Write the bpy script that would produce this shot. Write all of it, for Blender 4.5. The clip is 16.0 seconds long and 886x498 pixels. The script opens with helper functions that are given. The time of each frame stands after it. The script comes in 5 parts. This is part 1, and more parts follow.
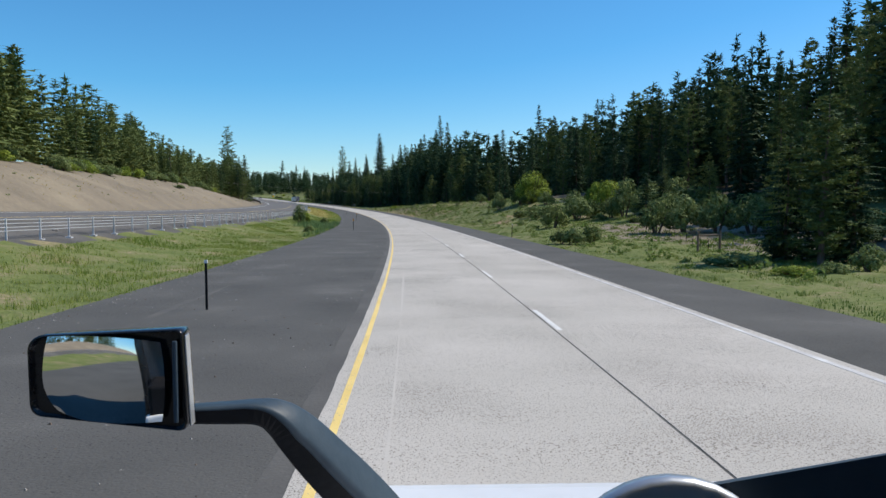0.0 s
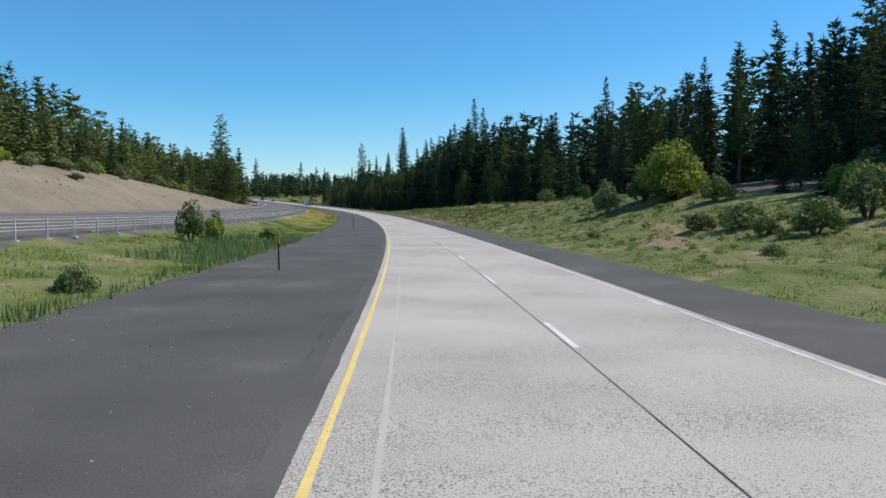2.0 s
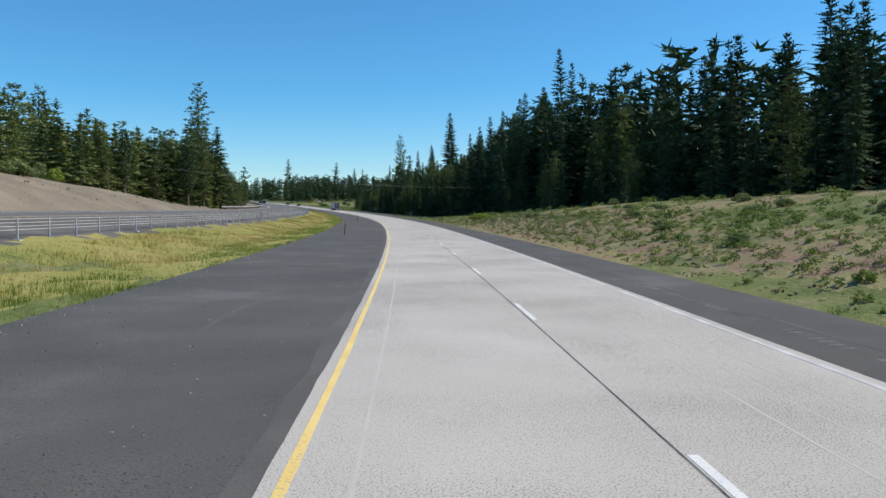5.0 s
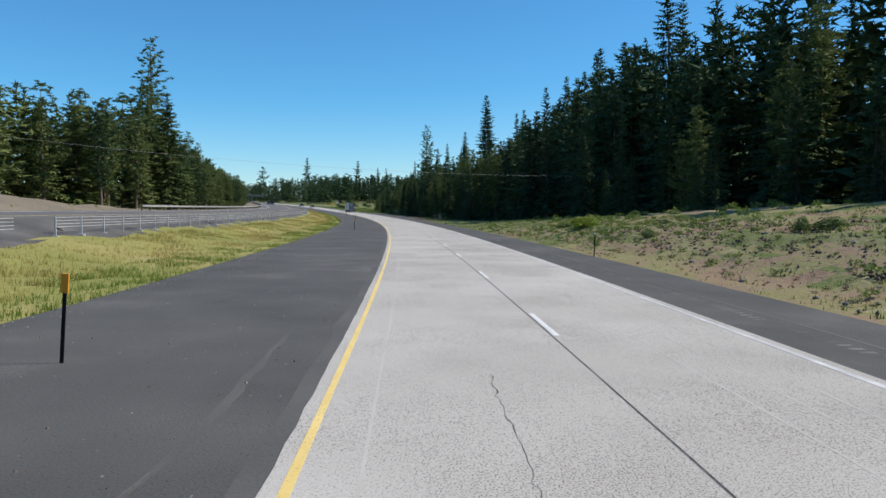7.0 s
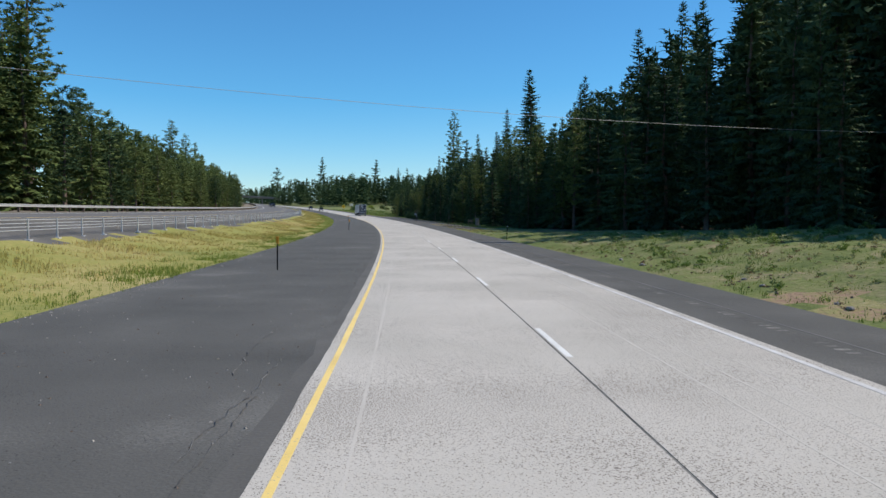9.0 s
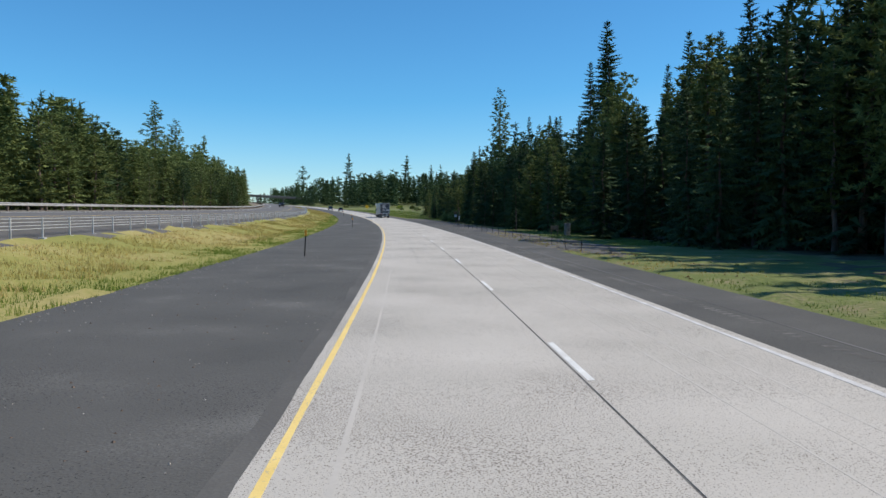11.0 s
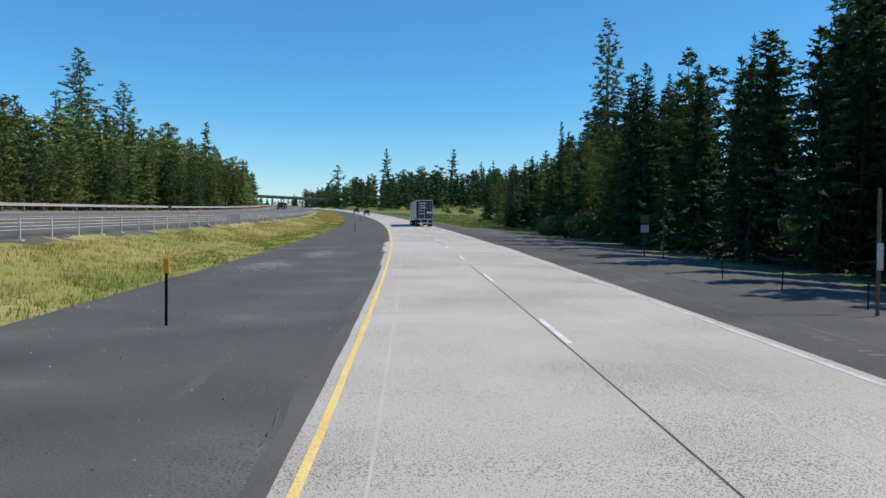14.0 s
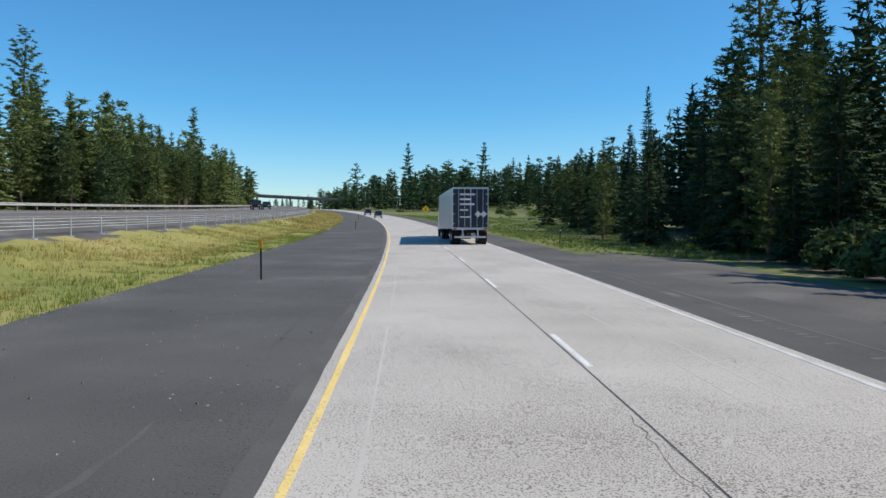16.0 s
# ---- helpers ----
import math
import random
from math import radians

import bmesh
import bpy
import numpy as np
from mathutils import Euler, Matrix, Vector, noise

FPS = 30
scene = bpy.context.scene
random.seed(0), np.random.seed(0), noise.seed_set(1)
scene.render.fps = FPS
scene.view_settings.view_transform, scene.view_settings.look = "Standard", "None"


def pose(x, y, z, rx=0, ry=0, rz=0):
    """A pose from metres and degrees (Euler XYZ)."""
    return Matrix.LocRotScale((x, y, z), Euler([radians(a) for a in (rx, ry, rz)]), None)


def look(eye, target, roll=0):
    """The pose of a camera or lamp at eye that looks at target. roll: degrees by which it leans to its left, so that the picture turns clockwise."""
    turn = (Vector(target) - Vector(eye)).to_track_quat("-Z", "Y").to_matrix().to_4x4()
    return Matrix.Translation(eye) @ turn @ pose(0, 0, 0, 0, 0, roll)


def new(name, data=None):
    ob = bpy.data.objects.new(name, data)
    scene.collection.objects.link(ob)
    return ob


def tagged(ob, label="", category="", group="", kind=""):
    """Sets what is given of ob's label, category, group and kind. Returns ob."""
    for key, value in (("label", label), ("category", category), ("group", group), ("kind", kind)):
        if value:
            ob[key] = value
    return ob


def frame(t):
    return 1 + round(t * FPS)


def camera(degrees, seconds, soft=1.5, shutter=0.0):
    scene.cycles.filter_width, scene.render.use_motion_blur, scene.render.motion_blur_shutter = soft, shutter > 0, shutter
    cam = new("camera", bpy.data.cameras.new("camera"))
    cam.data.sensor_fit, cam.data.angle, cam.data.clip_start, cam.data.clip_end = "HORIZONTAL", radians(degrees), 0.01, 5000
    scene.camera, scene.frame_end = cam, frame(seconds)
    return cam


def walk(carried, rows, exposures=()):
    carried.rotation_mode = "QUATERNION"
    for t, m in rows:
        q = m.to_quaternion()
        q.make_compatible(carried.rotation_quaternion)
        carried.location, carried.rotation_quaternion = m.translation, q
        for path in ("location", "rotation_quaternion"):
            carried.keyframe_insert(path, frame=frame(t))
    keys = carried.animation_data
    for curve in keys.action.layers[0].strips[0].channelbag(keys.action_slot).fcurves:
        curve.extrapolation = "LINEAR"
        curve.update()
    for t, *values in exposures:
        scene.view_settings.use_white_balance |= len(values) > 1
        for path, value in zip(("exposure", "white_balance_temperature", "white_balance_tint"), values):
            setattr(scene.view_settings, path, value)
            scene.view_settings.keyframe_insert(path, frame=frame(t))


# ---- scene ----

# the road's line: turn (degrees) and slope (degrees) along it, a row each 62.9 m
SPEED = 31.46
EYE = 2.30
TURN = [0.0329, 0.0347, 0.0355, 0.0313, 0.0307, 0.0364, 0.0358, 0.0307, 0.0293]
SLOPE = [-0.901, -0.609, -0.292, 0.065, 0.260, 0.334, 0.522, 0.725, 0.830]
S0, S1 = -400, 2600
_s = np.arange(S0, S1 + 1.0)
_k = np.radians(np.interp(_s, np.arange(9) * 2 * SPEED, TURN))
_k[_s > 1150] = 0.0
_g = np.interp(_s, list(np.arange(9) * 2 * SPEED) + [560, 640, 760, 1000, 1300, 1500], SLOPE + [1.0, 1.4, 1.6, 1.5, 0.5, 0.0])
_a = np.cumsum(_k)
_a -= _a[-S0]
_x, _y = np.cumsum(-np.sin(_a)), np.cumsum(np.cos(_a))
_z = np.cumsum(np.tan(np.radians(_g)))
_x -= _x[-S0]
_y -= _y[-S0]
_z -= _z[-S0]


def rd(s, u=0.0, dz=0.0):
    """Place of a point s metres along the road, u metres right of the yellow line, dz above it."""
    a = np.interp(s, _s, _a)
    return (np.interp(s, _s, _x) + u * np.cos(a), np.interp(s, _s, _y) + u * np.sin(a), np.interp(s, _s, _z) + dz)


def turn_at(s):
    return math.degrees(float(np.interp(s, _s, _a)))


def slope_at(s):
    return float(np.interp(s, _s, _g))


# seconds, metres right of the yellow line, turn from the road's way, tilt against the road
DRIVE = [
    (0, 0.904, -1.963, -2.647),
    (0.5, 0.922, -1.970, -2.701),
    (1, 0.944, -1.987, -2.684),
    (1.5, 0.950, -2.073, -2.622),
    (2, 0.950, -2.132, -2.613),
    (2.5, 1.010, -2.140, -2.634),
    (3, 1.073, -2.204, -2.622),
    (4.25, 1.123, -2.087, -2.636),
    (5.5, 1.174, -1.969, -2.650),
    (6, 1.200, -1.891, -2.671),
    (6.5, 1.168, -1.924, -2.659),
    (7, 1.104, -2.020, -2.751),
    (7.5, 1.030, -2.154, -2.719),
    (8, 1.030, -2.287, -2.692),
    (8.5, 1.115, -2.358, -2.717),
    (9, 1.205, -2.311, -2.632),
    (10.25, 1.268, -2.180, -2.649),
    (11.5, 1.331, -2.049, -2.665),
    (12, 1.262, -2.034, -2.643),
    (12.5, 1.178, -1.898, -2.665),
    (13, 1.109, -1.870, -2.651),
    (13.5, 1.058, -1.896, -2.592),
    (14, 1.026, -2.004, -2.691),
    (14.5, 1.002, -2.053, -2.627),
    (15, 0.982, -2.158, -2.681),
    (15.5, 1.023, -2.085, -2.691),
    (16, 1.120, -2.115, -2.657),
]
cam = camera(60.57, 16.0)
PATH_ROWS = []
for t, u, yaw, tilt in DRIVE:
    s = SPEED * t
    x, y, h = (float(v) for v in rd(s, u, EYE))
    PATH_ROWS.append((t, pose(x, y, h, 90 + tilt + slope_at(s), 0, turn_at(s) + yaw)))
walk(cam, PATH_ROWS)


# ---- light ----
SUN_RISE, SUN_TURN = 47.0, 78.0
world = bpy.data.worlds.new("sky")
scene.world = world
world.use_nodes = True
wn = world.node_tree.nodes
sky = wn.new("ShaderNodeTexSky")
sky.sky_type = "NISHITA"
sky.sun_disc = False
sky.sun_elevation, sky.sun_rotation = radians(SUN_RISE), radians(SUN_TURN)
sky.air_density, sky.dust_density, sky.ozone_density = 1.0, 0.05, 3.0
wn["Background"].inputs[1].default_value = 0.118
tint = wn.new("ShaderNodeMix")
tint.data_type, tint.blend_type = "RGBA", "MULTIPLY"
tint.inputs["Factor"].default_value = 1.0
pale = wn.new("ShaderNodeRGBToBW")
near = wn.new("ShaderNodeMapRange")
near.inputs["From Min"].default_value, near.inputs["From Max"].default_value = 4.0, 7.0
cast = wn.new("ShaderNodeMix")
cast.data_type = "RGBA"
cast.inputs["A"].default_value = (0.43, 0.94, 1.22, 1)
cast.inputs["B"].default_value = (0.85, 1.05, 1.22, 1)
world.node_tree.links.new(sky.outputs[0], pale.inputs[0])
world.node_tree.links.new(pale.outputs[0], near.inputs["Value"])
world.node_tree.links.new(near.outputs[0], cast.inputs["Factor"])
world.node_tree.links.new(cast.outputs["Result"], tint.inputs["B"])
world.node_tree.links.new(sky.outputs[0], tint.inputs["A"])
world.node_tree.links.new(tint.outputs["Result"], wn["Background"].inputs[0])
sun = new("sun", bpy.data.lights.new("sun", "SUN"))
sun.data.energy, sun.data.angle, sun.data.color = 4.6, radians(0.53), (1.0, 0.915, 0.79)
_sd = Vector((math.sin(radians(SUN_TURN)) * math.cos(radians(SUN_RISE)), math.cos(radians(SUN_TURN)) * math.cos(radians(SUN_RISE)), math.sin(radians(SUN_RISE))))
sun.matrix_world = look(_sd * 300, (0, 0, 0))
scene.view_settings.exposure = 0.0


# ---- materials ----
def mat(name, colours, rough=0.85, scale=1.0, fine=30.0, bump=0.3, metal=0.0, depth=0.01, spread=0.0, leafy=0.0, island=False, spec=0.3, stretch=(1, 1, 1), tone=0.0):
    """A procedural surface: two scales of noise blend the colours, the finer one gives relief."""
    m = bpy.data.materials.new(name)
    m.use_nodes = True
    n, l = m.node_tree.nodes, m.node_tree.links
    b = n["Principled BSDF"]
    b.inputs["Roughness"].default_value, b.inputs["Metallic"].default_value = rough, metal
    b.inputs["Specular IOR Level"].default_value = spec
    co = n.new("ShaderNodeNewGeometry")
    mp = n.new("ShaderNodeMapping")
    mp.inputs["Scale"].default_value = stretch
    l.new(co.outputs["Position"], mp.inputs[0])
    big, small = n.new("ShaderNodeTexNoise"), n.new("ShaderNodeTexNoise")
    big.inputs["Scale"].default_value, small.inputs["Scale"].default_value = scale, fine
    big.inputs["Detail"].default_value, small.inputs["Detail"].default_value = 4, 3
    for t in (big, small):
        l.new(mp.outputs[0], t.inputs["Vector"])
    add = n.new("ShaderNodeMath")
    add.operation = "MULTIPLY_ADD"
    l.new(small.outputs[0], add.inputs[0])
    add.inputs[1].default_value = 0.5
    l.new(big.outputs[0], add.inputs[2])
    value = add.outputs[0]
    if spread:
        if island:
            info = co.outputs["Random Per Island"]
        else:
            info = n.new("ShaderNodeObjectInfo").outputs["Random"]
        ad2 = n.new("ShaderNodeMath")
        ad2.operation = "MULTIPLY_ADD"
        l.new(info, ad2.inputs[0])
        ad2.inputs[1].default_value = spread
        l.new(value, ad2.inputs[2])
        ad3 = n.new("ShaderNodeMath")
        ad3.operation = "SUBTRACT"
        l.new(ad2.outputs[0], ad3.inputs[0])
        ad3.inputs[1].default_value = spread / 2
        value = ad3.outputs[0]
    if tone:
        own = n.new("ShaderNodeObjectInfo").outputs["Random"]
        ad4 = n.new("ShaderNodeMath")
        ad4.operation = "MULTIPLY_ADD"
        l.new(own, ad4.inputs[0])
        ad4.inputs[1].default_value = tone
        l.new(value, ad4.inputs[2])
        ad5 = n.new("ShaderNodeMath")
        ad5.operation = "SUBTRACT"
        l.new(ad4.outputs[0], ad5.inputs[0])
        ad5.inputs[1].default_value = tone / 2
        value = ad5.outputs[0]
    ramp = n.new("ShaderNodeValToRGB")
    e = ramp.color_ramp.elements
    while len(e) < len(colours):
        e.new(0.5)
    for i, c in enumerate(colours):
        e[i].position = 0.45 + 0.6 * i / max(1, len(colours) - 1)
        e[i].color = (*c, 1)
    l.new(value, ramp.inputs[0])
    l.new(ramp.outputs[0], b.inputs["Base Color"])
    if bump:
        bp = n.new("ShaderNodeBump")
        bp.inputs["Strength"].default_value, bp.inputs["Distance"].default_value = bump, depth
        l.new(small.outputs[0], bp.inputs["Height"])
        l.new(bp.outputs[0], b.inputs["Normal"])
    if leafy:
        tr, mx = n.new("ShaderNodeBsdfTranslucent"), n.new("ShaderNodeMixShader")
        mx.inputs[0].default_value = leafy
        l.new(ramp.outputs[0], tr.inputs[0])
        l.new(b.outputs[0], mx.inputs[1])
        l.new(tr.outputs[0], mx.inputs[2])
        l.new(mx.outputs[0], n["Material Output"].inputs[0])
    return m


def pitted(m, scale, lo, hi, dark, zone=0.35):
    """Scatters small dark pits over a material, thicker in some zones than in others."""
    n, l = m.node_tree.nodes, m.node_tree.links
    b = n["Principled BSDF"]
    old = b.inputs["Base Color"].links[0].from_socket
    geo = n.new("ShaderNodeNewGeometry")
    pits, zones = n.new("ShaderNodeTexNoise"), n.new("ShaderNodeTexNoise")
    pits.inputs["Scale"].default_value, zones.inputs["Scale"].default_value = scale, zone
    pits.inputs["Detail"].default_value = 2.5
    for t in (pits, zones):
        l.new(geo.outputs["Position"], t.inputs["Vector"])
    add = n.new("ShaderNodeMath")
    add.operation = "MULTIPLY_ADD"
    l.new(zones.outputs[0], add.inputs[0])
    add.inputs[1].default_value = 0.28
    l.new(pits.outputs[0], add.inputs[2])
    ramp = n.new("ShaderNodeValToRGB")
    ramp.color_ramp.elements[0].position, ramp.color_ramp.elements[1].position = lo, hi
    l.new(add.outputs[0], ramp.inputs[0])
    mix = n.new("ShaderNodeMix")
    mix.data_type = "RGBA"
    l.new(ramp.outputs[0], mix.inputs["Factor"])
    l.new(old, mix.inputs["A"])
    mix.inputs["B"].default_value = (*dark, 1)
    l.new(mix.outputs["Result"], b.inputs["Base Color"])
    return m


M_CONC = pitted(mat("worn_concrete", [(0.40, 0.375, 0.34), (0.475, 0.45, 0.405), (0.51, 0.48, 0.435), (0.56, 0.53, 0.48)], 0.9, 0.22, 30, 0.5, depth=0.006), 50, 0.715, 0.76, (0.17, 0.15, 0.13), 0.30)
M_SCRAPE = mat("pale_scrape", [(0.45, 0.425, 0.385), (0.54, 0.51, 0.465)], 0.85, 0.8, 20, 0.1)
M_PATCH = mat("new_concrete", [(0.45, 0.425, 0.385), (0.51, 0.485, 0.44)], 0.85, 0.4, 30, 0.3)
M_ASPH = pitted(mat("old_asphalt", [(0.066, 0.066, 0.062), (0.09, 0.089, 0.084), (0.105, 0.103, 0.097), (0.15, 0.147, 0.138)], 0.95, 0.3, 30, 0.7, depth=0.012), 34, 0.79, 0.84, (0.03, 0.03, 0.03))
M_ASPH2 = mat("grey_asphalt", [(0.12, 0.118, 0.115), (0.165, 0.16, 0.155)], 0.92, 0.3, 20, 0.5)
M_ASPH3 = mat("paler_asphalt", [(0.085, 0.083, 0.079), (0.108, 0.105, 0.099), (0.13, 0.126, 0.118)], 0.95, 0.5, 24, 0.6, depth=0.01)
M_DUST = mat("pale_dust", [(0.12, 0.117, 0.11), (0.17, 0.165, 0.155), (0.25, 0.245, 0.23)], 0.95, 0.8, 10, 0.4)
M_YELLOW = pitted(mat("yellow_paint", [(0.72, 0.52, 0.16), (0.86, 0.66, 0.25)], 0.7, 1.2, 40, 0.2), 26, 0.76, 0.84, (0.40, 0.36, 0.28))
M_WHITE = mat("white_paint", [(0.68, 0.68, 0.66), (0.82, 0.82, 0.80)], 0.7, 2, 40, 0.2)
M_DASH = pitted(mat("worn_dash_paint", [(0.58, 0.57, 0.55), (0.74, 0.74, 0.72), (0.82, 0.82, 0.80)], 0.7, 1.5, 30, 0.2), 30, 0.72, 0.82, (0.46, 0.44, 0.40))
M_WORN_WHITE = mat("worn_white_paint", [(0.40, 0.39, 0.385), (0.56, 0.55, 0.54), (0.72, 0.72, 0.71)], 0.75, 1.5, 30, 0.2)
M_JOINT = mat("joint_tar", [(0.05, 0.048, 0.045), (0.11, 0.105, 0.10), (0.26, 0.25, 0.23)], 0.9, 0.8, 12, 0.2)
M_GROUND = mat("dry_grass_soil", [(0.20, 0.125, 0.085), (0.29, 0.20, 0.13), (0.23, 0.225, 0.085), (0.36, 0.30, 0.17)], 1.0, 0.5, 6, 0.9, depth=0.08)
M_GRASS = mat("long_grass", [(0.26, 0.245, 0.06), (0.46, 0.375, 0.13), (0.62, 0.475, 0.235)], 0.9, 0.09, 0.6, 0, spread=0.2, leafy=0.5, island=True)
M_FRESH = mat("fresh_grass", [(0.11, 0.185, 0.03), (0.20, 0.27, 0.05), (0.33, 0.35, 0.10)], 0.9, 0.12, 0.7, 0, spread=0.25, leafy=0.5, island=True)
M_REED = mat("reeds", [(0.075, 0.15, 0.05), (0.125, 0.22, 0.08), (0.24, 0.30, 0.13)], 0.8, 0.4, 2, 0, spread=0.4, leafy=0.3, island=True)
M_TURF = mat("grass_ground", [(0.16, 0.19, 0.045), (0.28, 0.265, 0.075), (0.40, 0.33, 0.14)], 1.0, 0.09, 4, 0.8, depth=0.05)
M_TAN = mat("tan_soil", [(0.165, 0.14, 0.105), (0.225, 0.188, 0.137), (0.285, 0.24, 0.17)], 1.0, 0.15, 2.5, 0.7, depth=0.05)
M_GRAVEL = mat("grey_gravel", [(0.075, 0.072, 0.068), (0.115, 0.11, 0.102), (0.17, 0.162, 0.15)], 1.0, 0.3, 16, 0.8, depth=0.02)
M_FLOOR = mat("forest_floor", [(0.06, 0.05, 0.035), (0.11, 0.09, 0.06), (0.16, 0.14, 0.07)], 1.0, 0.4, 5, 0.8, depth=0.05)
M_LAWN = mat("verge_turf", [(0.07, 0.092, 0.028), (0.115, 0.148, 0.040), (0.15, 0.178, 0.053), (0.205, 0.195, 0.09), (0.30, 0.245, 0.14)], 1.0, 0.42, 5, 1.0, depth=0.08)
M_GREEN = mat("green_weeds", [(0.085, 0.15, 0.03), (0.16, 0.235, 0.05), (0.29, 0.32, 0.11)], 0.9, 0.2, 2, 0, spread=0.4, leafy=0.3, island=True)
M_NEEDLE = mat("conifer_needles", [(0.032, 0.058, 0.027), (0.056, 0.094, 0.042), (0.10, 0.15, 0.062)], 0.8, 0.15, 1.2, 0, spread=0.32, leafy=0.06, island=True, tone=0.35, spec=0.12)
# paler needles: pines, and left-side firs with sunlight put into the colour
M_NEEDLE2 = mat("pine_and_sunlit_fir_needles", [(0.068, 0.098, 0.032), (0.120, 0.160, 0.050), (0.195, 0.232, 0.080)], 0.8, 0.15, 1.2, 0, spread=0.32, leafy=0.16, island=True, tone=0.35, spec=0.15)
M_BARK = mat("bark", [(0.07, 0.05, 0.04), (0.14, 0.10, 0.08), (0.22, 0.17, 0.14)], 0.95, 1.5, 12, 0.8, depth=0.03, stretch=(1, 1, 0.2))
M_LEAF = mat("bright_leaves", [(0.11, 0.17, 0.025), (0.24, 0.32, 0.045), (0.40, 0.46, 0.08)], 0.8, 0.5, 3, 0, spread=0.5, leafy=0.35, island=True)
M_SAGE = mat("grey_green_leaves", [(0.085, 0.13, 0.038), (0.16, 0.215, 0.07), (0.27, 0.32, 0.13)], 0.85, 0.6, 3, 0, spread=0.5, leafy=0.25, island=True)
M_STEEL = mat("galvanised_steel", [(0.46, 0.47, 0.48), (0.62, 0.63, 0.64)], 0.5, 2, 30, 0.1, metal=0.2)
M_RAIL = mat("weathered_rail", [(0.40, 0.395, 0.375), (0.54, 0.53, 0.505)], 0.6, 1, 20, 0.1, metal=0.2)
M_PALECHIP = mat("pale_stone_chips", [(0.22, 0.21, 0.195), (0.36, 0.345, 0.32)], 0.95, 3, 30, 0.3, spread=0.5, island=True)
M_DARKROCK = mat("dark_basalt", [(0.085, 0.066, 0.054), (0.19, 0.145, 0.115)], 0.95, 4, 25, 0.6)
M_BLACK = mat("black_plastic", [(0.008, 0.008, 0.009), (0.018, 0.018, 0.02)], 0.65, 3, 60, 0.15, spec=0.15)
M_GLOSS = mat("gloss_black_plastic", [(0.008, 0.008, 0.009), (0.016, 0.016, 0.018)], 0.18, 3, 60, 0.05, spec=0.5)
M_RUBBER = mat("rubber", [(0.018, 0.018, 0.018), (0.04, 0.04, 0.04)], 0.85, 5, 40, 0.3)
M_ORANGE = mat("amber_reflector", [(0.75, 0.27, 0.02), (0.85, 0.38, 0.03)], 0.5, 8, 60, 0.05)
M_TRUCKWHITE = mat("white_lacquer", [(0.68, 0.69, 0.70), (0.80, 0.80, 0.80)], 0.3, 1, 10, 0.02, spec=0.5)
M_ALU = mat("dull_aluminium", [(0.50, 0.52, 0.54), (0.68, 0.70, 0.72)], 0.35, 1, 20, 0.1, metal=0.7)
M_TRAILER = mat("pale_blue_lacquer", [(0.50, 0.56, 0.64), (0.62, 0.67, 0.73)], 0.25, 1, 10, 0.02, spec=0.6)
M_NAVY = mat("navy_paint", [(0.018, 0.022, 0.038), (0.032, 0.038, 0.06)], 0.4, 1, 15, 0.05, spec=0.5)
M_DARKCAR_CABSHADE = mat("dark_car_lacquer_and_cab_shade", [(0.012, 0.014, 0.018), (0.025, 0.028, 0.034)], 0.25, 1, 10, 0, spec=0.6)
M_GLASS = mat("tinted_glass", [(0.01, 0.012, 0.014), (0.02, 0.024, 0.028)], 0.08, 1, 10, 0, spec=0.8)
M_RED = mat("red_lens", [(0.35, 0.01, 0.01), (0.5, 0.02, 0.02)], 0.3, 8, 60, 0)
M_SIGNYELLOW = mat("sign_yellow", [(0.72, 0.40, 0.02), (0.82, 0.50, 0.03)], 0.5, 2, 30, 0)
M_TIMBER = mat("weathered_timber", [(0.10, 0.08, 0.06), (0.20, 0.16, 0.13)], 0.95, 3, 20, 0.5, stretch=(1, 1, 0.15))
M_STONE = mat("grey_stone", [(0.16, 0.15, 0.14), (0.30, 0.28, 0.26)], 0.9, 4, 25, 0.7, spread=0.4)
# concrete darkened: the deck's shadow side is put into the base colour
M_BRIDGE = mat("shaded_bridge_concrete", [(0.13, 0.127, 0.124), (0.21, 0.205, 0.20)], 0.9, 0.3, 6, 0.3)
M_MIRROR = mat("mirror_glass", [(0.86, 0.88, 0.88), (0.9, 0.9, 0.9)], 0.03, 1, 5, 0, metal=1.0)
M_BLUEGREY = mat("blue_grey_plastic_and_sheen", [(0.030, 0.052, 0.075), (0.055, 0.08, 0.105)], 0.5, 3, 40, 0.1)


# ---- mesh helpers ----
def fast(name, v, f, material, smooth=False):
    """A mesh from numpy arrays of corners and of triangles or quads."""
    v, f = np.asarray(v, dtype=np.float32), np.asarray(f, dtype=np.int32)
    me = bpy.data.meshes.new(name)
    k = f.shape[1]
    me.vertices.add(len(v))
    me.vertices.foreach_set("co", v.ravel())
    me.loops.add(f.size)
    me.loops.foreach_set("vertex_index", f.ravel())
    me.polygons.add(len(f))
    me.polygons.foreach_set("loop_start", np.arange(0, f.size, k, dtype=np.int32))
    me.polygons.foreach_set("use_smooth", np.full(len(f), smooth, dtype=bool))
    me.update(calc_edges=True)
    me.validate()
    if material:
        me.materials.append(material)
    return me


def part(name, bm, material, parent=None, label=""):
    me = bpy.data.meshes.new(name)
    bm.to_mesh(me)
    bm.free()
    me.materials.append(material)
    ob = new(name, me)
    ob.parent = parent
    return tagged(ob, label)


